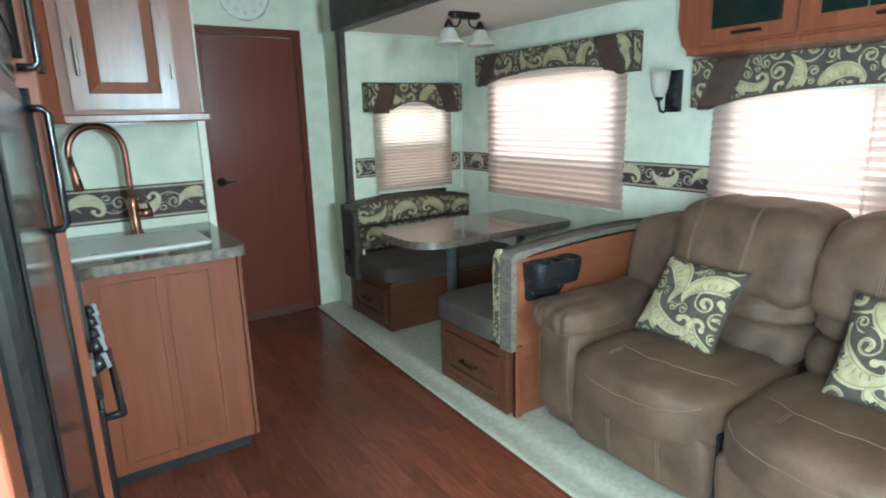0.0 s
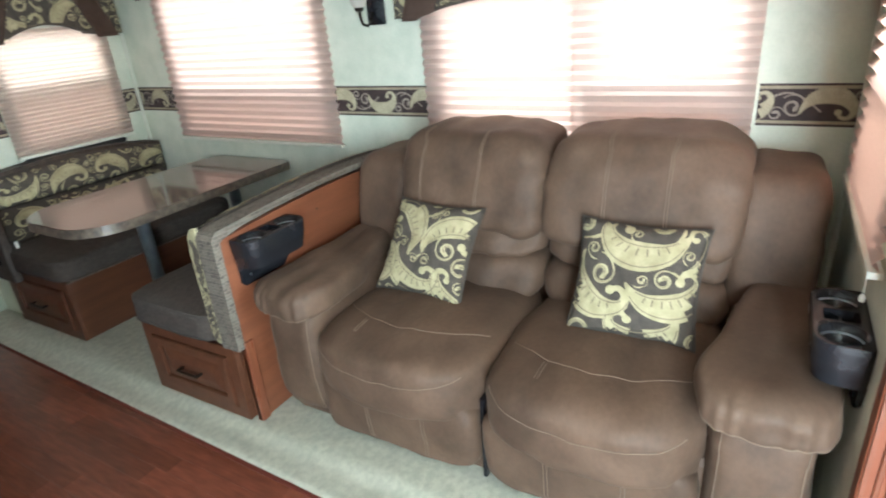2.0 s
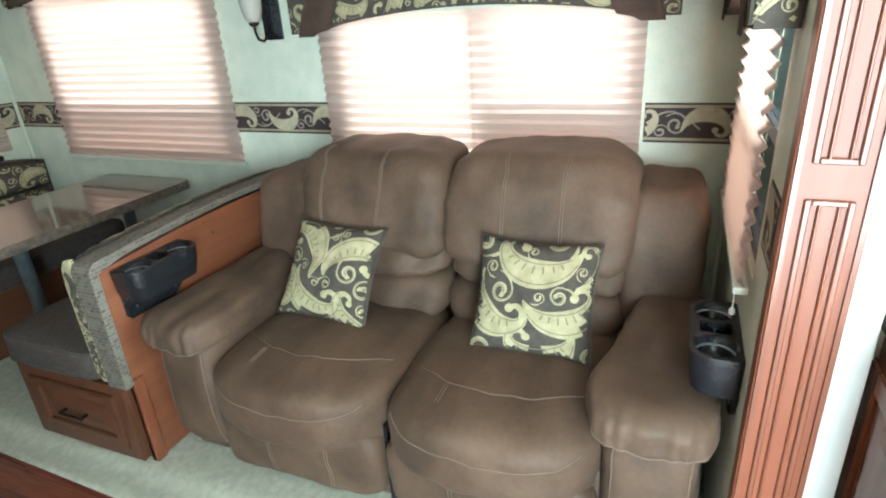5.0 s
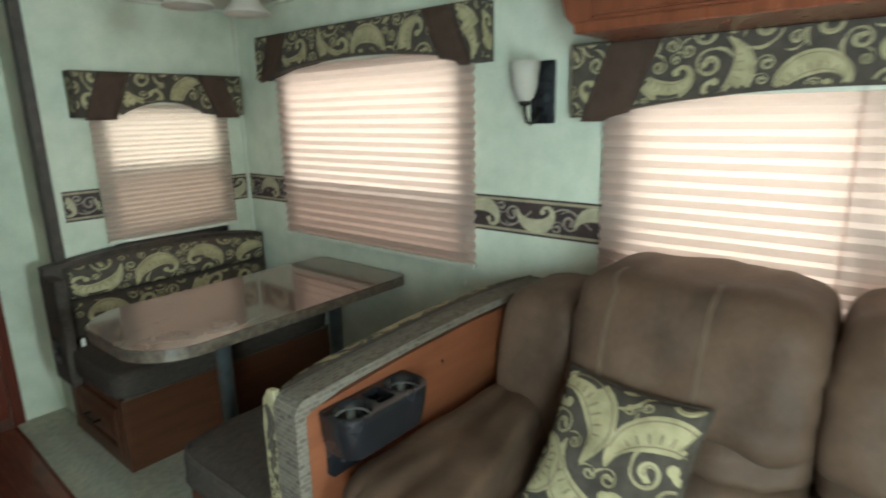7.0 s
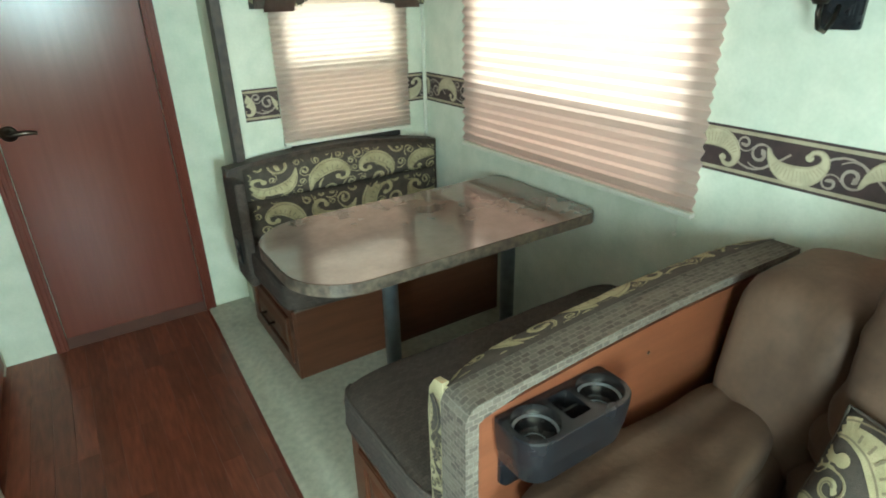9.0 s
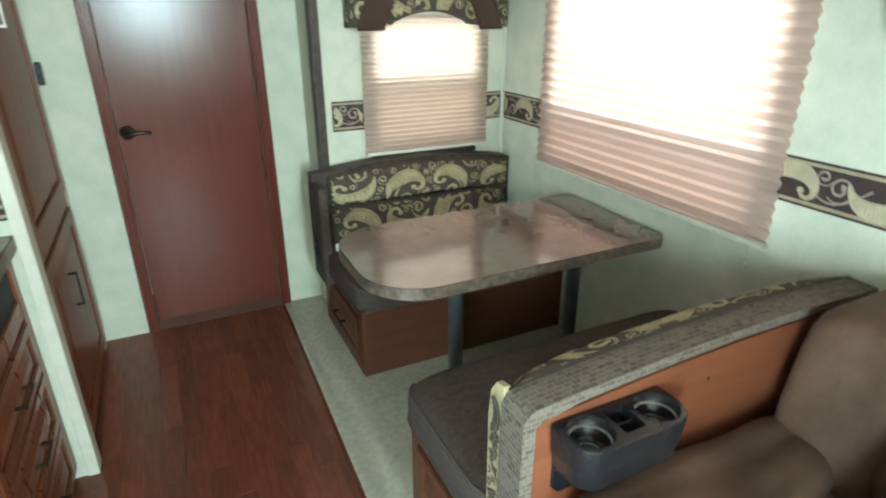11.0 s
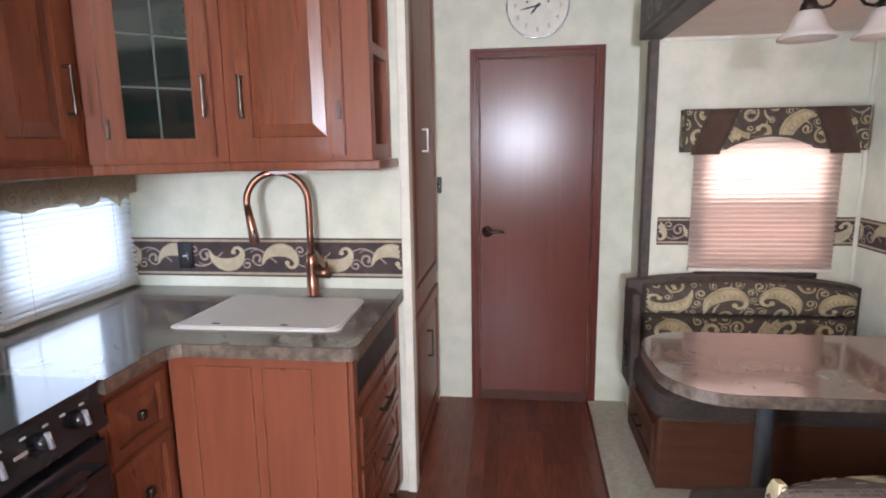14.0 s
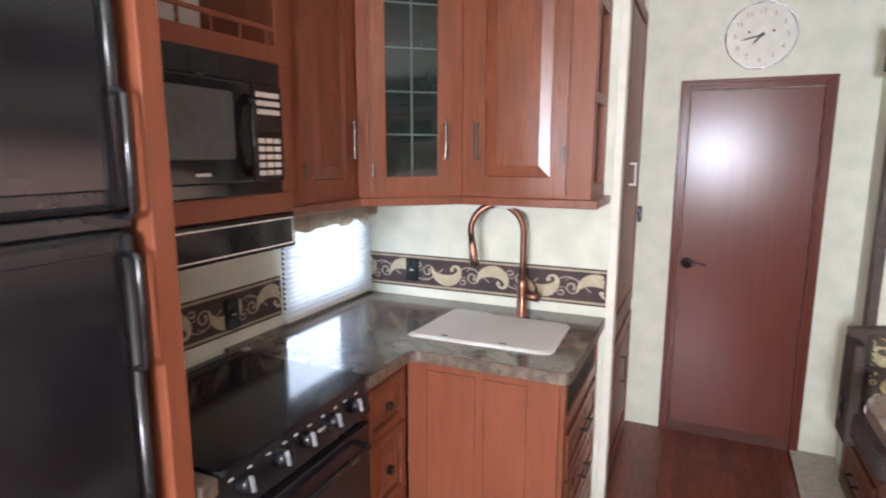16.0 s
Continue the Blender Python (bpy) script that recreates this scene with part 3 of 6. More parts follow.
wall("wall_body_near", "x", XR, 0.05, YB, -0.24, 0, ZC, [], "cream wall behind the walker")
tagged(part("wall_behind_door", box((0.7, YF + 0.45, 0), (1.6, YF + 0.5, ZC)), M_WALL), "plain wall beyond the door", "wall", kind="structure")
tagged(part("ceiling", box((XL - 0.06, YB - 0.06, ZC), (1.73, YF + 0.06, ZC + 0.05)), M_CEIL), "pale textured ceiling board", "ceiling", kind="structure")
tagged(part("ceiling_slide", box((XR + 0.002, YN - 0.06, ZS), (XS + 0.06, YE + 0.06, ZS + 0.03)), M_CEIL), "pinkish textured slide-out ceiling", "ceiling", kind="structure")
floor = tagged(part("floor", box((XL, YB, -0.06), (1.47, YF, -0.004)), M_GAP), "reddish brown laminate plank floor", "floor", kind="structure")
bm = bmesh.new()
nx, ny = 60, 190
carpet_rows = []


def carpet_edge(y):
    """The carpet's front edge, which runs slightly askew to the slide-out."""
    return 1.462 + 0.027 * (y - 3.7)


for j in range(ny + 1):
    y = YN - 0.06 + (YE - YN + 0.06) * j / ny
    row = []
    for i in range(nx + 1):
        x = carpet_edge(y) + (XS - carpet_edge(y)) * (i / nx) ** 1.15
        up = 0.013 + 0.017 * min(1, max(0, (x - 1.50) / 0.05))
        if i == 0:
            up = 0.002
        row.append(bm.verts.new((x, y, up + 0.0035 * noise.noise(Vector((x * 60, y * 60, 0))) + 0.002 * noise.noise(Vector((x * 9, y * 9, 3))))))
    carpet_rows.append(row)
for a, b in zip(carpet_rows, carpet_rows[1:]):
    for i in range(nx):
        bm.faces.new((a[i], a[i + 1], b[i + 1], b[i]))
tagged(part("carpet", bm, M_CARPET, smooth=True), "worn cream grey pile carpet of the slide-out", "carpet", kind="structure")
tagged(part("carpet_bed", box((1.47, YN - 0.06, -0.06), (XS, YE + 0.06, -0.01)), M_GAP), "subfloor under the carpet", "floor", kind="structure")

tagged(part("carpet_strip", box((1.466, YE, -0.002), (XR, YF, 0.014), None, 0.004), M_CARPET), "worn cream grey carpet strip by the door", "carpet", kind="structure")
tagged(part("floor_near", box((1.47, YB, -0.06), (1.68, YN - 0.062, -0.001)), M_FLOOR), "reddish laminate floor under the low cabinet", "floor", kind="structure")

# beam, post and corner mouldings of the slide-out
beam = tagged(part("beam_trim", box((1.615, YN - 0.05, 1.965), (1.722, YE - 0.02, 2.165), None, 0.006), M_BEAM), "dark brown carved beam over the slide-out", "trim", kind="structure")
for k in range(9):
    y = 3.48 - k * 0.42
    bm = ribbons_on([spiral(0.10, 0.10, 0.075, 1.4, 0.4 + k, 1, 0.009), comma(0.24, 0.10, 0.13, 2.6, -1), ([(0.02, 0.02), (0.36, 0.02)], [0.005] * 2), ([(0.02, 0.18), (0.36, 0.18)], [0.005] * 2)],
                    flat_surface(facing((1.615, y, 1.965), "-x")), lambda u, v: 0 < v < 0.2, 0.003)
    part("beam_carving", bm, M_BRONZE, beam, "carved scroll relief")
tagged(part("post_trim", box((1.664, YE - 0.045, 0.0), (1.705, YE + 0.02, 1.965), None, 0.004), M_BEAM), "dark brown upright trim of the slide-out", "trim", kind="structure")
tagged(part("corner_trim", box((XS - 0.016, YE - 0.016, ZF), (XS, YE, ZS), None, 0.004), M_TRIMW), "pale corner moulding", "trim", kind="structure")
tagged(part("corner_trim_near", box((XS - 0.016, YN, ZF), (XS, YN + 0.016, ZS), None, 0.004), M_TRIMW), "pale corner moulding", "trim", kind="structure")
tagged(part("ceiling_trim", box((XS - 0.014, YN + 0.016, ZS - 0.016), (XS, YE - 0.016, ZS), None, 0.003), M_TRIMW), "pale ceiling moulding", "trim", kind="structure")
tagged(part("ceiling_trim_far", box((1.71, YE - 0.014, ZS - 0.016), (XS - 0.016, YE, ZS), None, 0.003), M_TRIMW), "pale ceiling moulding", "trim", kind="structure")
tagged(part("partition_trim", box((0.585, YP - 0.012, 0), (0.622, YP + 0.062, ZC), None, 0.004), M_TRIMW), "cream edge board of the partition", "trim", kind="structure")

# near jamb of the slide-out: cherry board with sunk panels
JN, JF = -0.222, -0.098
jamb = tagged(part("jamb_trim", box((1.575, JN, 0.0), (1.62, JF, ZC), None, 0.003), M_CHERRY), "cherry jamb board with moulded panels", "trim", kind="structure")
for v0, v1 in ((0.10, 1.14), (1.20, 2.35)):
    m = facing((1.575, JF, 0), "-x")
    bm = bmesh.new()
    for a, b in (((0.026, v0), (0.036, v1)), ((0.046, v0), (0.051, v1)), ((0.088, v0), (0.098, v1)), ((0.074, v0), (0.079, v1)), ((0.036, v0), (0.088, v0 + 0.010)), ((0.036, v1 - 0.010), (0.088, v1))):
        add_box(bm, (*a, 0.0), (*b, 0.007), m, 0.002, 1)
    part("moulding", bm, M_CHERRYD, jamb)
part("edge_bead", boxes([((1.569, JF - 0.012, 0.0), (1.575, JF - 0.004, ZC)), ((1.569, JN + 0.004, 0.0), (1.575, JN + 0.012, ZC))]), M_CHERRYD, jamb)
tagged(part("jamb_strip_trim", box((1.60, JN - 0.060, 0), (1.682, JN - 0.003, ZC), None, 0.004), M_WHITE), "bright white edge strip beside the jamb", "trim", kind="structure")

# ---- windows, shades and valances ----


def window(name, m, w, h, label, sash=0.5, split=None):
    """A framed window in its opening; m: lower left corner on the inner wall face."""
    win = tagged(new(name), label, "window", kind="structure")
    win.location = m.translation
    f = 0.03
    part("window_frame", ring_frame(0, w, 0, h, f, -0.055, -0.012, m), M_ALU, win, "dark metal frame")
    u0 = split if split else f
    if split:
        part("meeting_rail", box((split - 0.02, f, -0.05), (split + 0.02, h - f, -0.02), m), M_ALU, win)
        part("pane", box((f, f, -0.036), (split - 0.02, h - f, -0.032), m), M_PANE, win).visible_shadow = False
        u0 = split + 0.02
    if sash:
        part("sash_rail", box((u0, h * sash - 0.018, -0.05), (w - f, h * sash + 0.018, -0.02), m), M_ALU, win)
        part("lower_pane", box((u0, f, -0.036), (w - f, h * sash - 0.018, -0.032), m), M_SCREEN, win, "screened lower pane")
        part("pane", box((u0, h * sash + 0.018, -0.036), (w - f, h - f, -0.032), m), M_PANE, win).visible_shadow = False
    elif not split:
        part("pane", box((f, f, -0.036), (w - f, h - f, -0.032), m), M_PANE, win).visible_shadow = False
    return win


def pleated_shade(m, w, h, label, material, pitch=0.040, gap=None):
    """A pleated shade hanging in front of a window; m: lower left corner on the wall."""
    s = thing("pleated_shade", m.translation, label, "window shade", "pleated window shades")
    spans = [(0, w)] if gap is None else [(0, gap + 0.004), (gap - 0.004, w)]
    for a, b in spans:
        bm = bmesh.new()
        k = int(h / pitch) * 2
        rows = []
        for j in range(k + 1):
            v = 0.015 + (h - 0.03) * j / k
            n = 0.022 + (0.014 if j % 2 else -0.005)
            cols = max(2, int((b - a) / 0.12))
            rows.append([bm.verts.new(m @ Vector((a + (b - a) * i / cols, v + 0.0015 * noise.noise(Vector((i * 1.7, j * 0.9, w))), n + 0.002 * noise.noise(Vector((i * 0.8, j * 0.6, h)))))) for i in range(cols + 1)])
        for p, q in zip(rows, rows[1:]):
            for i in range(len(p) - 1):
                bm.faces.new((p[i], p[i + 1], q[i + 1], q[i]))
        part("pleated_cloth", bm, material, s)
        part("bottom_rail", box((a, 0, 0.010), (b, 0.018, 0.040), m, 0.004), M_TRIMW, s, "pale bottom rail")
        part("head_rail", box((a, h - 0.02, 0.008), (b, h, 0.044), m, 0.003), M_TRIMW, s, "pale head rail")
    part("pull_cord", tube([m @ Vector((w - 0.05, 0, 0.03)), m @ Vector((w - 0.05, -0.06, 0.03))], 0.0015, 5), M_TRIMW, s, "thin cord")
    part("cord_knob", lathe([(0, 0), (0.006, 0.002), (0.007, 0.012), (0.002, 0.02), (0, 0.02)], Matrix.Translation(m @ Vector((w - 0.05, -0.075, 0.03))), 10), M_TRIMW, s, "small cord knob")
    return s


def valance(m, w, h, ear, rise, label, seed, depth=0.085, swag=0.16, size=0.195):
    """A padded cloth box valance with an arched lower edge and two plain diagonal bands."""
    v = thing("valance", m.translation, label, "valance", "printed window valances")

    def lower(u):
        if u < ear or u > w - ear:
            return 0.0
        s = (u - ear) / (w - 2 * ear)
        return 0.012 + rise * max(0.0, math.sin(math.pi * s)) ** 0.75
    us = [0, ear * 0.5] + [ear + (w - 2 * ear) * i / 24 for i in range(25)] + [w - ear * 0.5, w]
    outline = [(u, lower(u)) for u in us] + [(w, h), (0, h)]
    part("padded_board", prism(outline, 0.004, depth, m, 0.008), M_TAUPE, v, "taupe padded cloth board")
    front = m @ Matrix.Translation((0, 0, depth))
    slope = 0.10 * w if w < 1 else 0.09
    band0, band1 = (lambda y: 0.015 * w + slope * y / h + 0.02), (lambda y: 0.015 * w + swag + slope * y / h)

    def plain(u, y):
        return band0(y) <= u <= band1(y) or band0(y) <= w - u <= band1(y)

    def inside(u, y):
        return 0.004 < u < w - 0.004 and lower(u) + 0.005 < y < h - 0.005 and not plain(u, y)
    printed(v, flat_surface(front), inside, w, h, size, seed)
    for side in (0, 1):
        bm = bmesh.new()
        grid = []
        for j in range(9):
            y = -0.012 + (h + 0.006) * j / 8
            row = []
            for i in range(7):
                u = band0(max(y, 0)) + (band1(max(y, 0)) - band0(max(y, 0))) * i / 6
                u = u if side == 0 else w - u
                row.append(bm.verts.new(front @ Vector((u, max(y, lower(u) - 0.012), 0.005 + 0.004 * math.sin(i * math.pi / 6)))))
            grid.append(row)
        for a, b in zip(grid, grid[1:]):
            for i in range(6):
                bm.faces.new((a[i], a[i + 1], b[i + 1], b[i]))
        bmesh.ops.solidify(bm, geom=bm.faces[:], thickness=0.003)
        part("diagonal_band", bm, M_BROWNC, v, "plain brown diagonal cloth band", smooth=True)
    for side, u in (("-", 0.0), ("+", w)):
        sm = front @ Matrix.Translation((u, 0, 0)) @ Matrix.Rotation(radians(90 if side == "+" else -90), 4, "Y")
        off = (lambda uu, y, o, sm=sm: sm @ Vector((uu, y, o)))
        sgn = 1 if side == "+" else -1
        printed(v, off, lambda uu, y, sgn=sgn: 0.004 < uu * sgn < depth - 0.012 and 0.01 < y < h - 0.01, depth * 1.2, h, size * 0.8, seed + 9)
    return v


window("window_1", facing((XS, 3.20, 0.87), "-x"), 1.12, 0.79, "dinette window with dark metal frame", 0.29)
window("window_2", facing((XS, 1.43, 0.80), "-x"), 1.19, 0.70, "wide window behind the sofa", 0.43, 0.63)
window("window_3", facing((1.94, YE, 0.90), "-y"), 0.58, 0.60, "small window over the dinette bench", 0.50)
window("window_4", facing((2.42, YN, 0.88), "+y"), 0.62, 0.62, "small window at the sofa's end", 0.45)
pleated_shade(facing((XS, 3.245, 0.822), "-x"), 1.232, 0.86, "lowered peach pleated shade over the dinette window", M_SHADE)
pleated_shade(facing((XS, 1.500, 0.76), "-x"), 1.29, 0.72, "lowered peach pleated shade pair behind the sofa", M_SHADE, gap=0.665)
pleated_shade(facing((1.895, YE, 0.855), "-y"), 0.665, 0.66, "lowered cream pleated shade over the bench", M_SHADEC, 0.024)
pleated_shade(facing((2.485, YN, 0.862), "+y"), 0.73, 0.68, "lowered peach pleated shade beside the sofa", M_SHADE)
part_sill = tagged(part("window_sill", box((1.93, YE - 0.03, 0.825), (2.50, YE, 0.85), None, 0.004), M_ALU), "dark lower edge of the small window frame", "window", kind="structure")
valance(facing((XS, 3.325, 1.605), "-x"), 1.385, 0.205, 0.10, 0.055, "printed cream and brown valance over the dinette window", 3)
valance(facing((XS, 1.592, 1.405), "-x"), 1.482, 0.222, 0.14, 0.055, "printed cream and brown valance under the overhead cabinets", 5, 0.085, 0.17, 0.165)
valance(facing((1.828, YE, 1.44), "-y"), 0.806, 0.200, 0.20, 0.055, "printed cream and brown valance over the small window", 8, 0.085, 0.15, 0.195)
valance(facing((2.655, YN, 1.398), "+y"), 0.95, 0.235, 0.20, 0.05, "printed cream and brown valance at the sofa's end", 11, 0.085, 0.15, 0.195)

# ---- wall borders with printed scrolls ----


def border(name, m, w, h, seed):
    b = tagged(part(name, box((0, 0, 0.0), (w, h, 0.002), m), M_BORDER), "dark brown wallpaper border with cream scrolls", "wall border", kind="structure")
    for v in (0.008, h - 0.017):
        part("edge_line", box((0, v, 0.002), (w, v + 0.010, 0.0028), m), M_BORDERL, b, "tan edge line")
    rnd = random.Random(seed)
    fat, thin, rib = [], [], []
    u = rnd.uniform(-0.05, 0.06)
    k = seed
    mid = h * 0.5
    while u < w + 0.15:
        fl = 1 if k % 2 else -1
        leaf, wide = comma(u, mid - fl * 0.002, 0.158, 0.05 * fl, fl)
        fat += [(leaf, wide), disc(*leaf[-1], 0.0105)]
        for s in range(6, 21):
            (x, y), (x1, y1) = leaf[s], leaf[s + 1]
            d = math.hypot(x1 - x, y1 - y) or 1
            nx, ny, r = -(y1 - y) / d, (x1 - x) / d, wide[s] * 0.55
            rib.append(([(x - nx * r, y - ny * r), (x, y), (x + nx * r, y + ny * r)], [0.0009] * 3))
        for side in (-0.9, 0.9):
            rim = []
            for (x, y), (x1, y1), r in zip(leaf, leaf[1:], wide):
                d = math.hypot(x1 - x, y1 - y) or 1
                rim.append((x - (y1 - y) / d * r * side, y + (x1 - x) / d * r * side))
            rib.append((rim, [0.0014] * len(rim)))
        thin.append(spiral(u + 0.128, mid - fl * 0.006, 0.042, 1.6, 2.4 * fl, -fl, 0.0046, 34))
        thin.append(spiral(u + 0.080, mid - fl * 0.030, 0.026, 1.4, 0.3 * fl, fl, 0.0040, 26))
        thin.append(([(u + 0.055 + 0.022 * i, mid + fl * (0.046 * math.sin(0.55 + 0.42 * i) - 0.006)) for i in range(8)], [0.0030] * 8))
        u += 0.235
        k += 1

    def inside(x, y):
        return 0.001 < x < w - 0.001 and 0.009 < y < h - 0.009
    part("scroll_print", ribbons_on(fat, flat_surface(m), inside, 0.0035), M_SCROLL, b, "cream curled leaves")
    part("rib_print", ribbons_on(rib, flat_surface(m), inside, 0.0058), M_BORDERL, b, "tan leaf outlines and ribs")
    part("fine_scroll_print", ribbons_on(thin, flat_surface(m), inside, 0.0028), M_SCROLLD, b, "thin brown scrolls")
    return b


BZ, BH = 0.982, 0.139
border("wall_border_slide_corner", facing((XS, YE - 0.017, BZ), "-x"), 0.36, BH, 1)
border("wall_border_slide", facing((XS, 2.04, BZ), "-x"), 0.57, BH, 2)
border("wall_border_sofa_end", facing((XS, 0.20, BZ), "-x"), 0.30, BH, 3)
border("wall_border_far_end", facing((1.745, YE, BZ), "-y"), 0.155, BH, 4)
border("wall_border_far_corner", facing((2.56, YE, BZ), "-y"), 0.132, BH, 5)
border("wall_border_near_end", facing((1.752, YN, BZ), "+y"), 0.13, BH, 6)
border("wall_border_sink", facing((XL + 0.003, YP, 0.955), "-y"), 1.20, 0.165, 7)
border("wall_border_stove", facing((XL, 1.28, 0.955), "+x"), 0.975, 0.165, 8)

# ---- door ----
door = tagged(new("door_1"), "closed reddish brown flush door with metal lever", "door", kind="structure")
door.location = (1.15, YF, 0)
m = facing((0.79, YF, 0), "-y")
leaf = part("leaf", box((0.052, 0.058, -0.035), (0.664, 1.945, 0.004), m, 0.003), M_DOOR, door, "flush brown laminate leaf")
for a, b in (((0.0, 0.0), (0.050, 2.0)), ((0.665, 0.0), (0.715, 2.0)), ((0.050, 1.948), (0.665, 2.0))):
    bm = box((*a, 0.0), (*b, 0.018), m, 0.004)
    if b[0] - a[0] < 0.1:
        add_box(bm, (a[0] + 0.008, 0, 0.018), (a[0] + 0.020, 1.985, 0.026), m, 0.003, 1)
        add_box(bm, (a[0] + 0.030, 0, 0.018), (a[0] + 0.038, 1.965, 0.023), m, 0.002, 1)
    else:
        add_box(bm, (a[0] - 0.03, 1.978, 0.018), (b[0] + 0.03, 1.99, 0.026), m, 0.003, 1)
        add_box(bm, (a[0] - 0.01, 1.960, 0.018), (b[0] + 0.01, 1.968, 0.023), m, 0.002, 1)
    part("frame", bm, M_DOOR, door, "moulded brown door frame")
lm = m @ Matrix.Translation((0.092, 1.008, 0.004))
lever = part("door_handle", lathe([(0, 0), (0.030, 0), (0.031, 0.006), (0.022, 0.012), (0.012, 0.014), (0.012, 0.045), (0, 0.045)], lm), M_NICKEL, leaf, "worn metal lever handle", True)
part("lever", tube([lm @ Vector(p) for p in ((0, 0, 0.04), (0.02, 0.001, 0.046), (0.06, 0.003, 0.046), (0.095, -0.002, 0.044))], [0.009, 0.009, 0.008, 0.006], 10), M_NICKEL, lever, smooth=True)
# added strip, its dark colour stands in for shaded floor in the gap
part("door_gap_shade", box((0.05, -0.004, -0.04), (0.665, 0.0575, 0.001), m), M_GAP, door, "added dark strip for the shaded floor under the leaf")

# ---- wall clock ----
cm = facing((1.148, YF, 2.205), "-y")
clock = thing("wall_clock", (1.148, YF, 2.205), "round white wall clock with thin grey rim", "clock")
part("rim", lathe([(0.150, 0.0), (0.163, 0.0), (0.165, 0.018), (0.161, 0.024), (0.157, 0.018), (0.156, 0.012)], cm, 48), M_STEEL, clock, "thin grey rim", True)
part("face", lathe([(0, 0.012), (0.156, 0.012), (0.156, 0.004), (0, 0.004)], cm, 48), M_FACE, clock, "cream paper face")


def written(text, m, size, material, parent, name="lettering", label=""):
    cu = bpy.data.curves.new(name, "FONT")
    cu.body, cu.size, cu.align_x, cu.align_y, cu.extrude = text, size, "CENTER", "CENTER", 0.0005
    tmp = new("tmp_text", cu)
    me = bpy.data.meshes.new_from_object(tmp.evaluated_get(bpy.context.evaluated_depsgraph_get()))
    bpy.data.objects.remove(tmp)
    bm = bmesh.new()
    bm.from_mesh(me)
    bpy.data.meshes.remove(me)
    bmesh.ops.transform(bm, matrix=m, verts=bm.verts)
    return part(name, bm, material, parent, label)


for k in range(1, 13):
    a = radians(90 - 30 * k)
    written(str(k), cm @ Matrix.Translation((0.118 * math.cos(a), 0.118 * math.sin(a), 0.0135)), 0.036, M_NUMERAL, clock, "numeral")
for ang, ln, wd in ((radians(90 - 220), 0.062, 0.0042), (radians(90 - 258), 0.098, 0.0032)):
    d, s = Vector((math.cos(ang), math.sin(ang), 0)), Vector((-math.sin(ang), math.cos(ang), 0))
    pts = [-d * 0.018 + s * wd, d * ln * 0.6 + s * wd * 1.4, d * ln, d * ln * 0.6 - s * wd * 1.4, -d * 0.018 - s * wd]
    part("clock_hand", prism([(p.x, p.y) for p in pts], 0.016, 0.0175, cm), M_INK, clock, "slim black hand")
part("hub", lathe([(0, 0.021), (0.008, 0.020), (0.009, 0.012)], cm, 14), M_INK, clock)
for u in (-0.055, 0.055):
    part("dial_dot", lathe([(0, 0.0145), (0.006, 0.014), (0.006, 0.012)], cm @ Matrix.Translation((u, 0.02, 0)), 12), M_INK, clock)

# ---- dinette ----


def dinette_bench(y0, y1, x0, base, label, front):
    """A box bench with a drawer in its end; front: the way its long side faces."""
    b = thing("dinette_bench", base, label, "bench", "dinette benches")
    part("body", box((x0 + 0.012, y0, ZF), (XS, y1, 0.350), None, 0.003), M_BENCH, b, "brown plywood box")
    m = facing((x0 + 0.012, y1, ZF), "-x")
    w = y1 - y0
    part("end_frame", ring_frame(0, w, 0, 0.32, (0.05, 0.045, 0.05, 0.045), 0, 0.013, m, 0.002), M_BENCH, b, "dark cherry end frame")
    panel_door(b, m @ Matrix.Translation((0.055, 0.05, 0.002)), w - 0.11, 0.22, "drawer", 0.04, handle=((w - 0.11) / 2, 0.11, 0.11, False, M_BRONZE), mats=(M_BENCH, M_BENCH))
    edge = y0 if front == "-y" else y1
    part("edge_strip", box((x0 + 0.01, edge - 0.006, 0.345), (XS, edge + 0.006, 0.356), None, 0.002), M_EDGE, b, "pale worn edge strip")
    return b


dinette_bench(3.00, 3.60, 1.64, (2.17, 3.3, ZF), "brown plywood dinette bench with end drawer on carpet", "-y")
dinette_bench(1.745, 2.29, 1.56, (2.13, 2.0, ZF), "brown plywood dinette bench backing the sofa", "+y")


def seat_pad(a, b, label, seed, lip=None):
    t = thing("seat_cushion", ((a[0] + b[0]) / 2, (a[1] + b[1]) / 2, a[2]), label, "cushion", "dinette seat cushions")
    at = cushion_map(a, b, 9, 0.004, seed)
    lay_cloth(part("pad", cushion(at, 14), M_SEATW, t, smooth=True))
    lay_cloth(part("piping", seam(at, [(-1, -1, 0.82), (-1, 1, 0.82)], 0.005), M_SEATW, t, smooth=True))
    lay_cloth(part("lower_piping", seam(at, [(-1, -1, -0.7), (-1, 1, -0.7)], 0.004), M_SEATW, t, smooth=True))
    return t


seat_pad((1.615, 2.955, 0.352), (2.67, 3.50, 0.475), "dark brown woven seat cushion on the bench", 1)
seat_pad((1.535, 1.80, 0.352), (2.67, 2.335, 0.482), "dark brown woven seat cushion beside the sofa", 2)

# far backrest: dark surround with printed padding
back = thing("bench_backrest", (2.17, 3.52, 0.47), "printed dinette backrest in dark brown surround", "backrest", "dinette backrests")


def top_far(x):
    s = (x - 1.60) / 1.07
    return 0.775 + 0.075 * math.sin(math.pi * min(1, max(0, 0.12 + s * 0.84))) ** 0.7


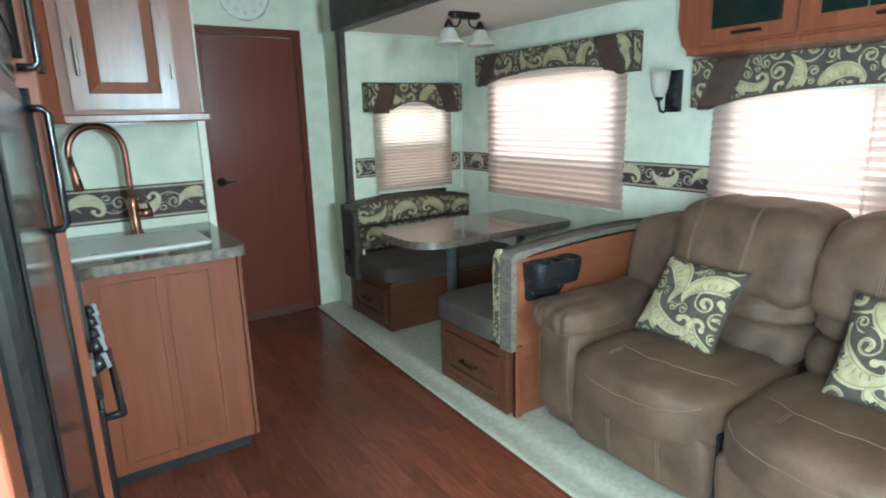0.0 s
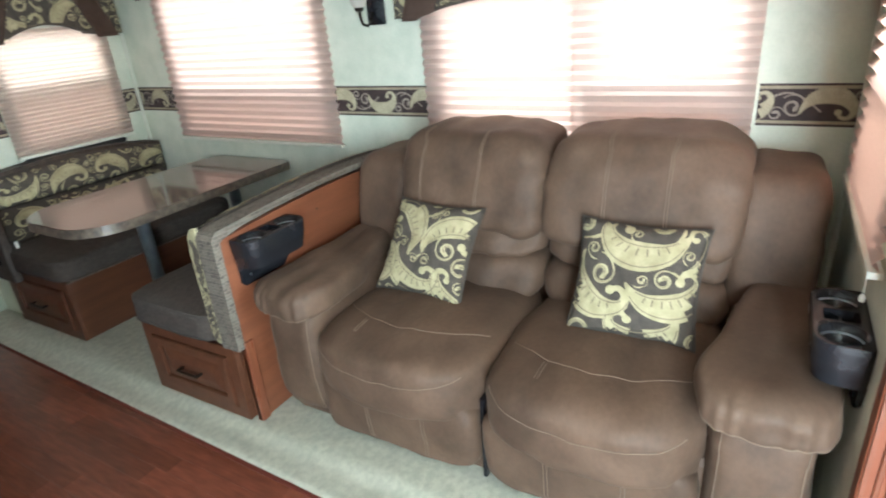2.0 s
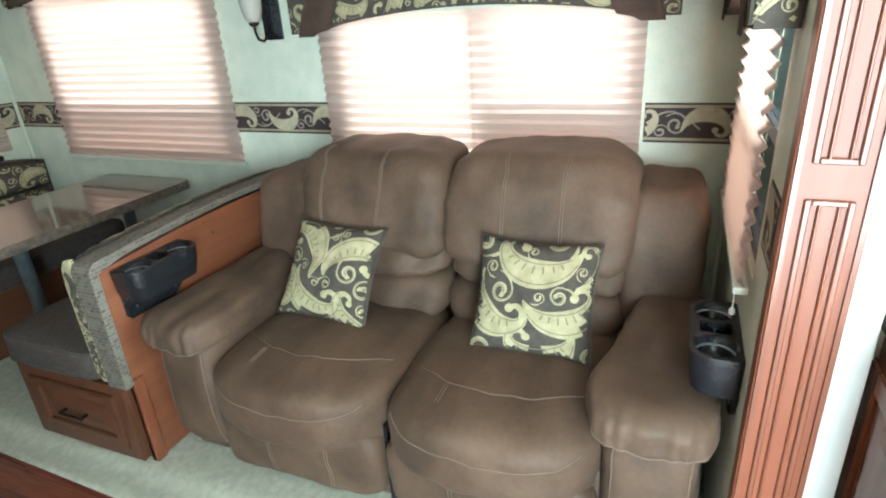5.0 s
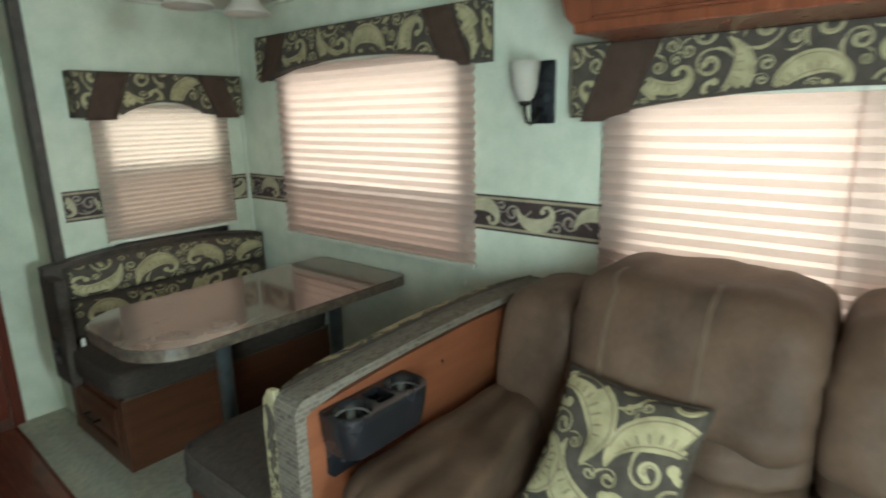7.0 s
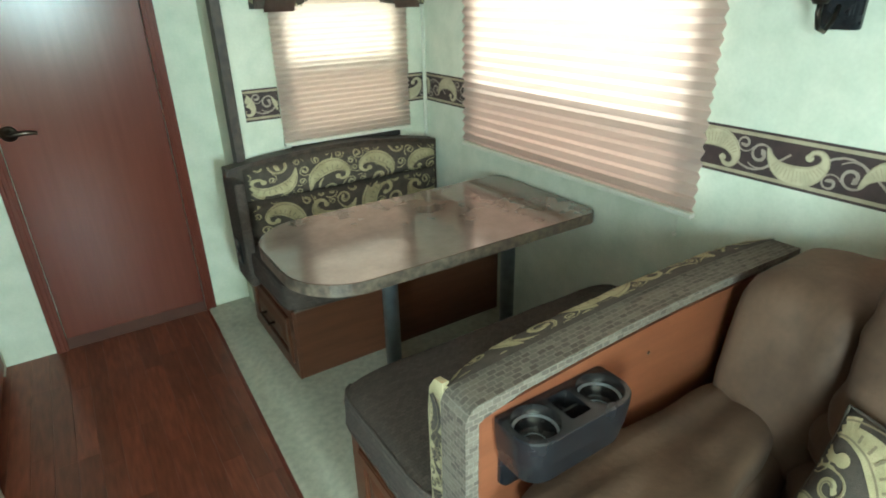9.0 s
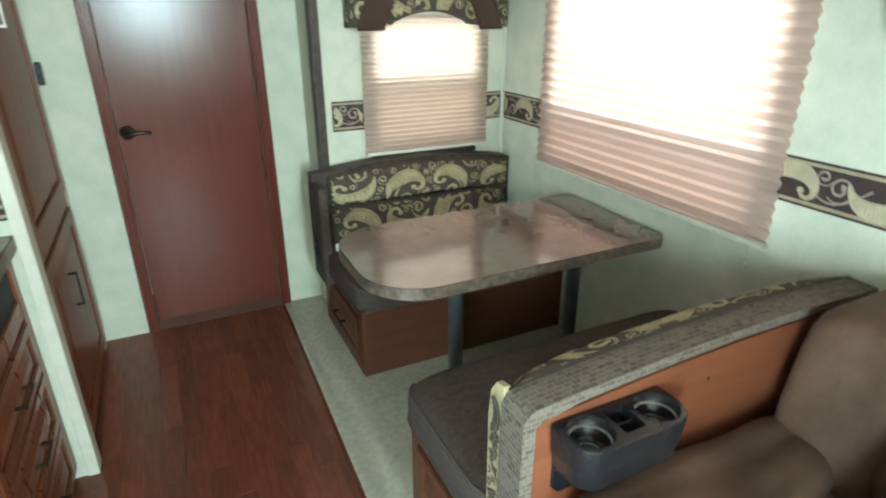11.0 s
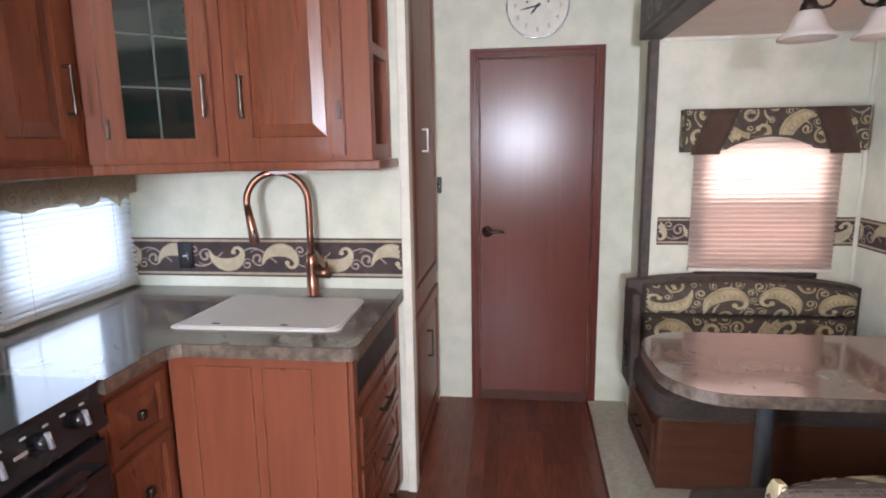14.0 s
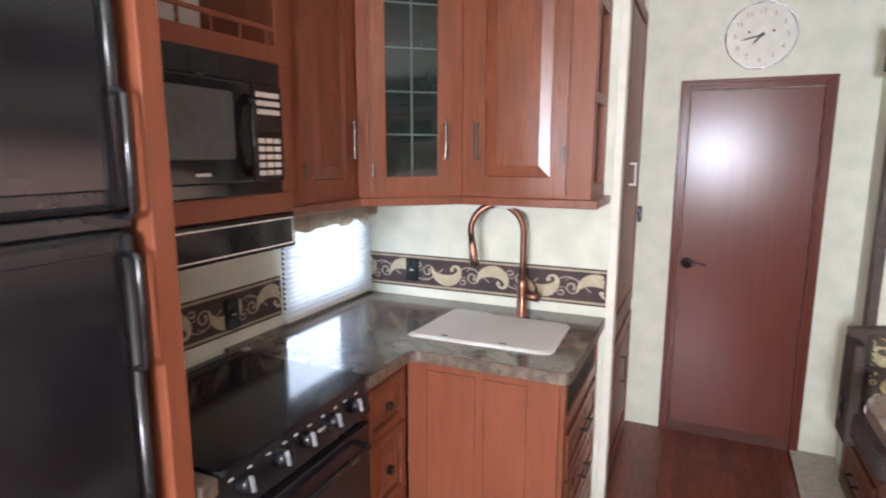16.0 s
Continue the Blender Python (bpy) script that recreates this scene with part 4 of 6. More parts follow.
xs = [1.60 + 1.07 * i / 24 for i in range(25)]
sm = facing((0, 3.525, 0), "-y")
part("surround", prism([(x, top_far(x)) for x in xs][::-1] + [(1.60, 0.36), (2.67, 0.36)], -0.075, 0.0, sm, 0.006), M_BEAM, back, "dark brown surround")
lay_cloth(part("end_wing", box((1.595, 3.40, 0.30), (1.64, 3.60, 0.78), None, 0.012), M_SEATW, back, "dark woven end wing"))
for v0, v1, lo in ((0.475, 0.655, 0), (0.66, 1.0, 1)):
    def pad_at(c, off=0.0, v0=v0, v1=v1):
        x = 2.155 + 0.49 * c[0]
        hi = min(v1, top_far(x) - 0.018)
        z = v0 + (hi - v0) * (c[1] + 1) / 2
        puff = (1 - abs(c[0]) ** 10) ** 0.5 * max(0, 1 - abs(c[1]) ** 6) ** 0.5
        return Vector((x, 3.525 - 0.012 - 0.055 * puff - off + 0.004 * noise.noise(Vector((x * 8, z * 9, 1))), z))
    bm = bmesh.new()
    rows = [[bm.verts.new(pad_at((-1 + 2 * i / 36, -1 + 2 * j / 12))) for i in range(37)] for j in range(13)]
    for a, b in zip(rows, rows[1:]):
        for i in range(36):
            bm.faces.new((a[i], a[i + 1], b[i + 1], b[i]))
    pad = part("padding", bm, M_TAUPE, back, "taupe padding", smooth=True)
    printed(pad, lambda u, v, off, f=pad_at: f((u / 0.5 - 1, v / 0.1 - 1), off + 0.001), lambda u, v: 0.01 < u < 0.99 and 0.006 < v < 0.194, 1.0, 0.2, 0.215, 21 + lo)
part("seat_tag", box((1.655, 3.395, 0.475), (1.67, 3.40, 0.51)), M_WHITE, back, "small white tag")

# near backrest: plywood panel, woven trim and printed padding
near = thing("bench_backrest", (2.1, 1.72, 0.03), "cherry backed dinette backrest with grey woven edge", "backrest", "dinette backrests")


def top_near(x):
    s = min(1, max(0, (x - 1.575) / 1.05))
    return 0.773 + 0.045 * math.sin(math.pi * (0.12 + 0.62 * s)) ** 1.1


xs = [1.575 + 1.095 * i / 20 for i in range(21)]
nm = facing((0, 1.70, 0), "-y")
part("back_panel", prism([(1.575, ZF)] + [(2.67, ZF)] + [(x, top_near(x) - 0.012) for x in xs][::-1], -0.02, 0.0, nm, 0.003), M_PLY, near, "cherry plywood back panel")
outer = [(1.545, 0.50), (1.546, 0.78)] + arc(1.585, top_near(1.6) - 0.015, 0.040, 180, 100, 5) + [(x, top_near(x) + 0.026) for x in xs[2:]]
inner = [(1.576, 0.36), (1.576, 0.77)] + [(1.588, top_near(1.6) - 0.012)] + [(x, top_near(x) + 0.002) for x in xs[2:]]
lay_cloth(part("woven_edge", prism([(1.545, 0.36)] + outer + inner[::-1], -0.075, 0.006, nm), M_GREYW, near, "grey basket-weave edge trim", smooth=False))
part("corner_batten", box((1.575, 1.690, ZF), (1.615, 1.72, 0.38), None, 0.004), M_CHERRYD, near, "cherry corner batten")
part("screw", lathe([(0, 0.003), (0.004, 0.002), (0.005, 0)], facing((2.06, 1.70, 0.73), "-y"), 10), M_NICKEL, near)


def near_pad(c, off=0.0):
    x = 2.112 + 0.556 * c[0]
    hi = top_near(x) + 0.020
    s = (c[1] + 1) / 2
    if s < 0.72:
        z, y = 0.47 + (hi - 0.47) * s / 0.72, 1.776 + 0.050 * (1 - abs(c[0]) ** 8)
        y += 0.012 * math.sin(math.pi * s / 0.72) - 0.02 * max(0, s / 0.72 - 0.8)
        return Vector((x, y + off, z))
    q = (s - 0.72) / 0.28
    a = q * math.pi * 0.5
    return Vector((x, 1.776 + 0.046 * math.cos(a) * (1 - abs(c[0]) ** 8) - 0.012 * q, hi + 0.012 * math.sin(a) + off))


bm = bmesh.new()
rows = [[bm.verts.new(near_pad((-1 + 2 * i / 30, -1 + 2 * j / 22))) for i in range(31)] for j in range(23)]
for a, b in zip(rows, rows[1:]):
    for i in range(30):
        bm.faces.new((a[i], a[i + 1], b[i + 1], b[i]))
npad = part("padding", bm, M_TAUPE, near, "taupe padding", smooth=True)
printed(npad, lambda u, v, off: near_pad((u / 0.575 - 1, v / 0.25 - 1), off + 0.001), lambda u, v: 0.01 < u < 1.14 and 0.02 < v < 0.48, 1.15, 0.5, 0.22, 31)
part("padding_end", prism([(1.777, 0.37), (1.805, 0.37), (1.826, 0.40), (1.832, 0.72), (1.824, 0.785), (1.804, 0.815), (1.777, 0.820)], 0, 0.02, facing((1.552, 0, 0), "+x"), 0.006), M_CREAM, near, "cream padded end")
printed(near, lambda u, v, off: Vector((1.551 - off, 1.779 + u, 0.372 + v)), lambda u, v: 0.002 < u < 0.044 and 0.01 < v < 0.41, 0.05, 0.42, 0.12, 37, M_TAUPE, M_TAN)

# table
table = thing("dinette_table", (2.1, 2.67, ZF), "brown stone-look dinette table with rounded corners", "table")
outline = rounded(1.515, 2.655, 2.39, 2.985, (0.20, 0.05, 0.05, 0.20), 10)
top = prism(outline, 0.695, 0.735)
part("tabletop", top, M_TABLE, table, "mottled brown laminate top")
ring = bmesh.new()
o2 = rounded(1.512, 2.658, 2.387, 2.988, (0.203, 0.053, 0.053, 0.203), 10)
lo = [ring.verts.new((x, y, 0.694)) for x, y in o2]
hi = [ring.verts.new((x, y, 0.733)) for x, y in o2]
for i in range(len(o2)):
    ring.faces.new((lo[i], lo[(i + 1) % len(o2)], hi[(i + 1) % len(o2)], hi[i]))
part("edge_band", ring, M_EDGE, table, "mottled edge band")
for x in (1.935, 2.50):
    leg = part("leg", lathe([(0, 0.0), (0.030, 0.0), (0.030, 0.63), (0.033, 0.63), (0.033, 0.645), (0, 0.645)], Matrix.Translation((x, 2.72, ZF)), 20), M_POST, table, "grey metal post leg", True)
    part("flange", lathe([(0, 0), (0.095, 0), (0.085, 0.012), (0.036, 0.022), (0.034, 0.05), (0, 0.05)], Matrix.Translation((x, 2.72, ZF - 0.004)), 24), M_POST, leg, smooth=True)
    part("top_plate", lathe([(0, 0.0), (0.04, 0.0), (0.08, 0.018), (0.09, 0.02), (0, 0.0205)], Matrix.Translation((x, 2.72, 0.6735)), 24), M_POST, leg, smooth=True)


def cup_holder(m, label):
    """A black two-cup tray hung on a wall; m: middle of its top at the wall."""
    c = thing("cup_holder", m.translation, label, "cup holder", "black cup holders")
    w, d, h = 0.285, 0.112, 0.105
    out_top = rounded(-w / 2, w / 2, 0.0, d, (0.012, 0.012, 0.050, 0.050), 8)
    bm = bmesh.new()

    def ring(pts, v, k=1.0):
        return [bm.verts.new(m @ Vector((x * k, v, y * (k if k < 1 else 1)))) for x, y in pts]
    rings = [ring(out_top, -h, 0.90), ring(out_top, -h * 0.55, 0.97), ring(out_top, -0.014), ring(out_top, -0.003), ring([(x * 0.985, 0.002 + y * 0.96) for x, y in out_top], 0.0)]
    for a, b in zip(rings, rings[1:]):
        for i in range(len(a)):
            bm.faces.new((a[i], a[(i + 1) % len(a)], b[(i + 1) % len(a)], b[i]))
    bm.faces.new(rings[0][::-1])
    # deck with two wells and a middle pocket cut through it
    rim = [rings[-1]]
    for u in (-0.084, 0.084):
        rim.append(ring([(u + 0.0485 * math.cos(q * math.pi / 14), d / 2 + 0.0485 * math.sin(q * math.pi / 14)) for q in range(28)], 0.0))
    rim.append(ring(rounded(-0.026, 0.026, 0.020, d - 0.022, 0.006, 3), 0.0))
    edges = []
    for loop in rim:
        for i in range(len(loop)):
            edges.append(bm.edges.get((loop[i], loop[(i + 1) % len(loop)])) or bm.edges.new((loop[i], loop[(i + 1) % len(loop)])))
    bmesh.ops.triangle_fill(bm, edges=edges, use_beauty=True)
    pocket = ring(rounded(-0.024, 0.024, 0.022, d - 0.024, 0.006, 3), -0.040)
    for i in range(len(pocket)):
        bm.faces.new((rim[3][i], rim[3][(i + 1) % len(pocket)], pocket[(i + 1) % len(pocket)], pocket[i]))
    bm.faces.new(pocket)
    part("tray", bm, M_BLACK, c)
    up = Matrix.Rotation(radians(-90), 4, "X")
    for u in (-0.084, 0.084):
        wm = m @ Matrix.Translation((u, 0.0, d / 2)) @ up
        well = part("cup_well", lathe([(0.0488, 0.0005), (0.0470, 0.0015), (0.0455, -0.020), (0.0400, -0.023), (0.0385, -0.046), (0.0330, -0.050), (0.0, -0.050)], wm, 28), M_BLACK, c, "stepped cup well", True)
        # grey rings added as glints on the black plastic, no metal there
        part("ring", lathe([(0.0400, -0.0228), (0.0425, -0.0205), (0.0450, -0.0200)], wm, 28), M_POST, well, "grey ring painted as the step's glint", True)
        part("inner_ring", lathe([(0.022, -0.0495), (0.0235, -0.0475), (0.025, -0.0495)], wm, 26), M_POST, well, "grey ring painted as the well floor's glint", True)
    part("divider", boxes([((-0.0235, -0.039, d / 2 - 0.003), (0.0235, -0.010, d / 2 + 0.003)), ((-0.003, -0.039, 0.024), (0.003, -0.020, d / 2 - 0.003))], m), M_BLACK, c)
    part("mounting_plate", prism([(-0.11, -0.185), (0.075, -0.185), (0.11, -0.155), (0.125, -h + 0.005), (-0.125, -h + 0.005), (-0.125, -0.17)], 0.0, 0.012, m, 0.004), M_BLACK, c)
    for u in (-0.085, 0.075):
        part("screw", lathe([(0, 0.003), (0.005, 0.002), (0.006, 0)], m @ Matrix.Translation((u, -0.15, 0.012)), 10), M_STEEL, c, "bright screw head")
    return c


cup_holder(facing((1.752, 1.70, 0.768), "-y"), "black plastic double cup holder screwed to the panel")
cup_holder(facing((1.83, YN, 0.735), "+y"), "black plastic double cup holder screwed to the wall")

# ---- sofa ----
sofa = thing("recliner_sofa", (2.1, 0.8, ZF), "brown suede two-seat reclining sofa with stitched seams", "sofa")
part("frame", box((1.70, -0.04, ZF), (2.60, 1.64, 0.34), None, 0.03), M_SUEDE, sofa, "suede covered base")
for k, (y0, y1) in enumerate(((0.185, 0.797), (0.807, 1.43))):
    at = cushion_map((1.615, y0 + 0.004, 0.050), (1.80, y1 - 0.004, 0.33), 6, 0.008, k + 1, lambda w, s: Vector((w.x + 0.10 * max(0, 0.30 - w.z), w.y, w.z)))
    f = part("footrest", cushion(at, 20), M_SUEDE, sofa, "padded footrest panel", True)
    for e in (-0.42, 0.30):
        for c in (-0.018, 0.018):
            part("stitching", seam(at, [(-1, e + c, 0.9), (-1, e + c, -0.8)]), M_SEAM, f)

    def crown(w, s, y0=y0, y1=y1):
        q = (w.y - (y0 + y1) / 2) / ((y1 - y0) / 2)
        z = w.z + (0.020 * (1 - q * q) if w.z > 0.35 else 0) - 0.05 * max(0, w.x - 1.95)
        return Vector((w.x - 0.055 * (1 - q * q) * max(0, min(1, (2.0 - w.x) / 0.3)), w.y, z))
    at = cushion_map((1.612, y0 - 0.010, 0.245), (2.32, y1 + 0.010, 0.468), 5.0, 0.010, k + 4, crown)
    c = part("seat", cushion(at, 30), M_SUEDE, sofa, "plump suede seat", True)
    part("stitching", seam(at, [(-1, -0.97, 0.72), (-1, -0.7, 0.42), (-1, -0.35, 0.22), (-1, 0, 0.16), (-1, 0.35, 0.22), (-1, 0.7, 0.42), (-1, 0.97, 0.72)]), M_SEAM, c)
    part("cross_stitching", seam(at, [(-0.36, -0.97, 1), (-0.50, -0.4, 1), (-0.53, 0, 1), (-0.50, 0.4, 1), (-0.36, 0.97, 1)]), M_SEAM, c)
    for d in (-0.015, 0.015):
        part("short_stitching", seam(at, [(-0.53, 0.42 + d, 1), (-0.74, 0.44 + d, 1)]), M_SEAM, c)

    def slope(w, s, y0=y0, y1=y1):
        q = (w.y - (y0 + y1) / 2) / ((y1 - y0) / 2)
        pinch = 0.010 * math.sin(w.y * 31 + w.z * 9) * (1 - abs(s.z))
        return Vector((w.x + 0.34 * max(0, w.z - 0.44) + pinch + 0.010 * q * q, w.y, w.z))
    at = cushion_map((2.118, y0 - 0.004, 0.42), (2.45, y1 + 0.004, 0.590), 4.0, 0.014, k + 8, slope)
    part("lumbar_pad", cushion(at, 22), M_SUEDE, sofa, "creased lumbar padding", True)
    at = cushion_map((2.112, y0 - 0.004, 0.560), (2.44, y1 + 0.004, 0.715), 4.0, 0.016, k + 10, slope)
    part("mid_pad", cushion(at, 22), M_SUEDE, sofa, "creased middle back padding", True)

    def roll(w, s, y0=y0, y1=y1):
        q = abs((w.y - (y0 + y1) / 2) / ((y1 - y0) / 2))
        low = max(0, min(1, (0.76 - w.z) / 0.10))
        fold = 0.007 * math.sin(w.y * 44 + 3 * k) * low * (1 if s.x < 0 else 0)
        return Vector((w.x + 0.30 * max(0, w.z - 0.44) - 0.030 * math.sin(math.pi * min(1, max(0, (w.z - 0.63) / 0.38))) + fold, w.y, w.z - 0.10 * max(0, q - 0.5) ** 2 * max(0, min(1, (w.z - 0.8) / 0.15)) + 0.018 * math.cos(q * 3.1) * low))
    h0, h1 = ((0.172, 0.803), (0.799, 1.385))[k]
    at = cushion_map((2.095, h0, 0.660), (2.42, h1, 1.020), 7.0, 0.012, k + 14, roll)
    h = part("headrest", cushion(at, 30), M_SUEDE, sofa, "plump upper back cushion", True)
    for e in ((-0.30, 0.30) if k == 0 else (-0.18, 0.62)):
        for d in (-0.013, 0.013):
            part("stitching", seam(at, [(-1, e + d, -0.85), (-1, e + d, 0.75), (-0.6, e + d, 1)]), M_SEAM, h)
for y0, y1, top, sgn in ((-0.035, 0.215, 0.925, -1), (1.365, 1.650, 0.905, 1)):
    at = cushion_map((2.18, y0, 0.46), (2.54, y1, top), 5.5, 0.009, sgn + 20, lambda w, s: Vector((w.x + 0.20 * max(0, w.z - 0.44), w.y, w.z)))
    part("back_wing", cushion(at, 18), M_SUEDE, sofa, "padded side of the back", True)
    out, inn = (-0.075, 0.235) if sgn < 0 else (1.665, 1.375)

    def droop(w, s, out=out):
        back = max(0, min(1, (w.x - 1.70) / 0.60))
        gather = 0.0026 * math.sin(w.y * 135 + 2 * math.sin(w.y * 40)) * max(0, min(1, (1.70 - w.x) / 0.09))
        return Vector((w.x + gather, out + (w.y - out) * (1 - 0.34 * back), w.z - 0.015 * back - 0.12 * max(0, 1.70 - w.x) * max(0, min(1, (1.70 - w.x) / 0.10)) + 0.008 * math.sin(w.x * 9)))
    at = cushion_map((1.590, min(out, inn), 0.500), (2.30, max(out, inn), 0.615), 5.0, 0.012, sgn + 24, droop)
    a = part("arm_pad", cushion(at, 44), M_SUEDE, sofa, "soft arm pad with gathered front", True)
    part("stitching", seam(at, [(-1, -0.92, -0.55), (-1, 0.92, -0.55)], n=40), M_SEAM, a)
    b0, b1 = (-0.055, 0.190) if sgn < 0 else (1.415, 1.662)
    at = cushion_map((1.640, b0, ZF + 0.012), (2.45, b1, 0.545), 6.0, 0.008, sgn + 28, lambda w, s: Vector((w.x + 0.09 * max(0, 0.26 - w.z), w.y, w.z)))
    a = part("arm", cushion(at, 22), M_SUEDE, sofa, "padded arm side", True)
    for e in (-0.80, 0.72):
        part("stitching", seam(at, [(-1, e * -sgn, 0.9), (-1, e * -sgn, -0.85)]), M_SEAM, a)
# black strip added to draw the shade in the slit between footrests
part("footrest_gap_shade", box((1.68, 0.796, ZF + 0.005), (1.74, 0.808, 0.34)), M_BLACK, sofa, "added black strip as shade between the footrests")


def pillow_drawing(turned):
    """Large ribbed leaves and packed curls across a square of 0.4."""
    rnd = random.Random(3 if turned else 8)
    fat, thin, leaves = [], [], []
    spots = ((0.200, 0.330, 0.27, 3.05, -1), (0.085, 0.150, 0.25, -0.75, 1), (0.320, 0.165, 0.24, 0.25, 1), (0.235, 0.030, 0.23, 3.3, -1), (0.388, 0.330, 0.17, 1.5, 1))
    if turned:
        spots = ((0.095, 0.300, 0.25, 2.3, 1), (0.330, 0.260, 0.25, 0.2, -1), (0.180, 0.090, 0.26, -0.5, 1), (0.350, 0.050, 0.20, 2.6, -1), (0.030, 0.120, 0.18, 1.4, 1))
    for x, y, size, rot, flip in spots:
        leaf, wide = comma(x, y, size, rot, flip)
        wide = [q * 1.12 for q in wide]
        leaves.append((leaf, wide))
        fat += [(leaf, wide), disc(*leaf[-1], size * 0.062)]
        thin += leaf_lines(leaf, wide, flip, 0.0022)
    more, fine = curl_shapes(fill_spirals(0.4, 0.4, leaves, (0.058, 0.046, 0.036, 0.028, 0.021), rnd), rnd)
    return fat + more, thin + fine


def pillow(tl, tr, bl, br, thick, label, seed):
    tl, tr, bl, br = (Vector(p) for p in (tl, tr, bl, br))
    mid = (tl + tr + bl + br) / 4
    nrm = (tr - tl).cross(tl - bl).normalized()
    if nrm.x > 0:
        nrm.negate()
    p = thing("throw_pillow", mid, label, "pillow", "printed throw pillows")

    def face(u, v, off, side=1):
        a, b = min(1.0, abs(2 * u - 1)), min(1.0, abs(2 * v - 1))
        # edges draw in between the corners
        uu = 0.5 + (u - 0.5) * (1 - 0.085 * (1 - b ** 2) * a)
        vv = 0.5 + (v - 0.5) * (1 - 0.085 * (1 - a ** 2) * b)
        q = bl.lerp(br, uu).lerp(tl.lerp(tr, uu), vv)
        t = thick * (max(0, 1 - a ** 2.4) * max(0, 1 - b ** 2.4)) ** 0.5
        t += 0.006 * noise.noise(Vector((u * 5, v * 5, seed))) * (1 - a) * (1 - b) * 4
        return q + nrm * (side * t + off)
    bm = bmesh.new()
    n = 24
    rows = [[bm.verts.new(face(i / n, j / n, 0.0)) for i in range(n + 1)] for j in range(n + 1)]
    rear = [[rows[j][i] if i in (0, n) or j in (0, n) else bm.verts.new(face(i / n, j / n, 0.0, -0.8)) for i in range(n + 1)] for j in range(n + 1)]
    for g, flip in ((rows, False), (rear, True)):
        for a, b in zip(g, g[1:]):
            for i in range(n):
                q = (a[i], a[i + 1], b[i + 1], b[i])
                bm.faces.new(q[::-1] if flip else q)
    part("cover", bm, M_TAUPE, p, "taupe woven cover", True)
    rim = [(i / n, 0) for i in range(n)] + [(1, j / n) for j in range(n)] + [(1 - i / n, 1) for i in range(n)] + [(0, 1 - j / n) for j in range(n + 1)]
    part("piping", tube([face(u, v, 0) for u, v in rim], 0.0032, 6, False), M_TAUPE, p, "taupe piped edge", True)
    printed(p, lambda u, v, off: face(u / 0.4, v / 0.4, off + 0.0008), lambda u, v: 0.002 < u < 0.398 and 0.002 < v < 0.398, 0.4, 0.4, 0.20, seed, drawing=pillow_drawing(seed < 45))
    part("tuft_button", lathe([(0, 0.006), (0.008, 0.004), (0.011, 0.0)], Matrix.Translation(face(0.5, 0.52, -0.006)) @ nrm.to_track_quat("Z", "Y").to_matrix().to_4x4(), 14), M_TAUPE, p)
    return p


pillow((2.15, 1.336, 0.785), (2.15, 0.988, 0.772), (1.965, 1.372, 0.484), (1.955, 1.010, 0.464), 0.066, "square printed throw pillow leaning on the sofa back", 41)
pillow((2.15, 0.638, 0.786), (2.15, 0.254, 0.784), (1.960, 0.634, 0.468), (1.965, 0.254, 0.476), 0.066, "square printed throw pillow beside the sofa arm", 47)

# ---- overhead cabinet of the slide-out ----
over = thing("overhead_cabinet", (2.53, 0.67, 1.64), "cherry overhead cabinet with dark glass doors", "cabinet")
m = facing((2.345, 1.455, 1.64), "-x")
bm = box((0.05, 0.0, -0.325), (1.553, 0.333, 0.0), m, 0.003)
part("body", bm, M_CHERRY, over)
part("curved_end", prism([(0.0, 0.0), (-0.03, 0.03), (-0.05, 0.10), (-0.05, 0.333), (0.05, 0.333), (0.05, 0.0)], -0.325, 0.012, m, 0.006), M_CHERRYD, over, "rounded cherry end")
part("lower_rail", box((0.0, -0.018, -0.30), (1.553, 0.012, 0.016), m, 0.006), M_CHERRYD, over, "moulded cherry lower rail")
for u, w, g in ((0.055, 0.395, (1, 1)), (0.47, 0.55, (3, 2)), (1.03, 0.51, (3, 2))):
    panel_door(over, m @ Matrix.Translation((u, 0.022, 0.001)), w, 0.305, "door", 0.055, g, handle=(w / 2 + 0.02, 0.027, 0.10, False, M_BRONZE))

# ---- wall sconce and ceiling light ----
sc = thing("wall_sconce", (XS, 1.735, 1.49), "black wall sconce with pale tulip glass", "wall lamp")
m = facing((XS, 1.735, 1.49), "-x")
part("back_plate", prism(rounded(-0.045, 0.045, -0.104, 0.104, 0.006, 3), 0.0, 0.020, m, 0.008), M_BLACK, sc, "black stepped back plate")
part("inner_plate", prism(rounded(-0.030, 0.030, -0.080, 0.080, 0.004, 3), 0.022, 0.034, m, 0.006), M_BLACK, sc)
arm_pts = [m @ Vector((0, v, n)) for v, n in ((-0.05, 0.030), (-0.085, 0.050), (-0.105, 0.080), (-0.095, 0.112), (-0.065, 0.125), (-0.045, 0.125))]
part("arm", tube(arm_pts, 0.006, 10), M_BRONZE, sc, "curved bronze arm", True)
gm = Matrix.Translation(m @ Vector((0, -0.045, 0.125)))
part("cup", lathe([(0, 0), (0.014, 0.0), (0.022, 0.012), (0.018, 0.016), (0, 0.016)], gm, 18), M_BRONZE, sc, smooth=True)
part("glass_shade", lathe([(0.012, 0.012), (0.030, 0.028), (0.041, 0.060), (0.045, 0.100), (0.050, 0.140), (0.047, 0.140), (0.042, 0.100), (0.038, 0.060), (0.026, 0.030), (0.010, 0.016)], gm, 24), M_FROST, sc, "pale tulip glass", True)
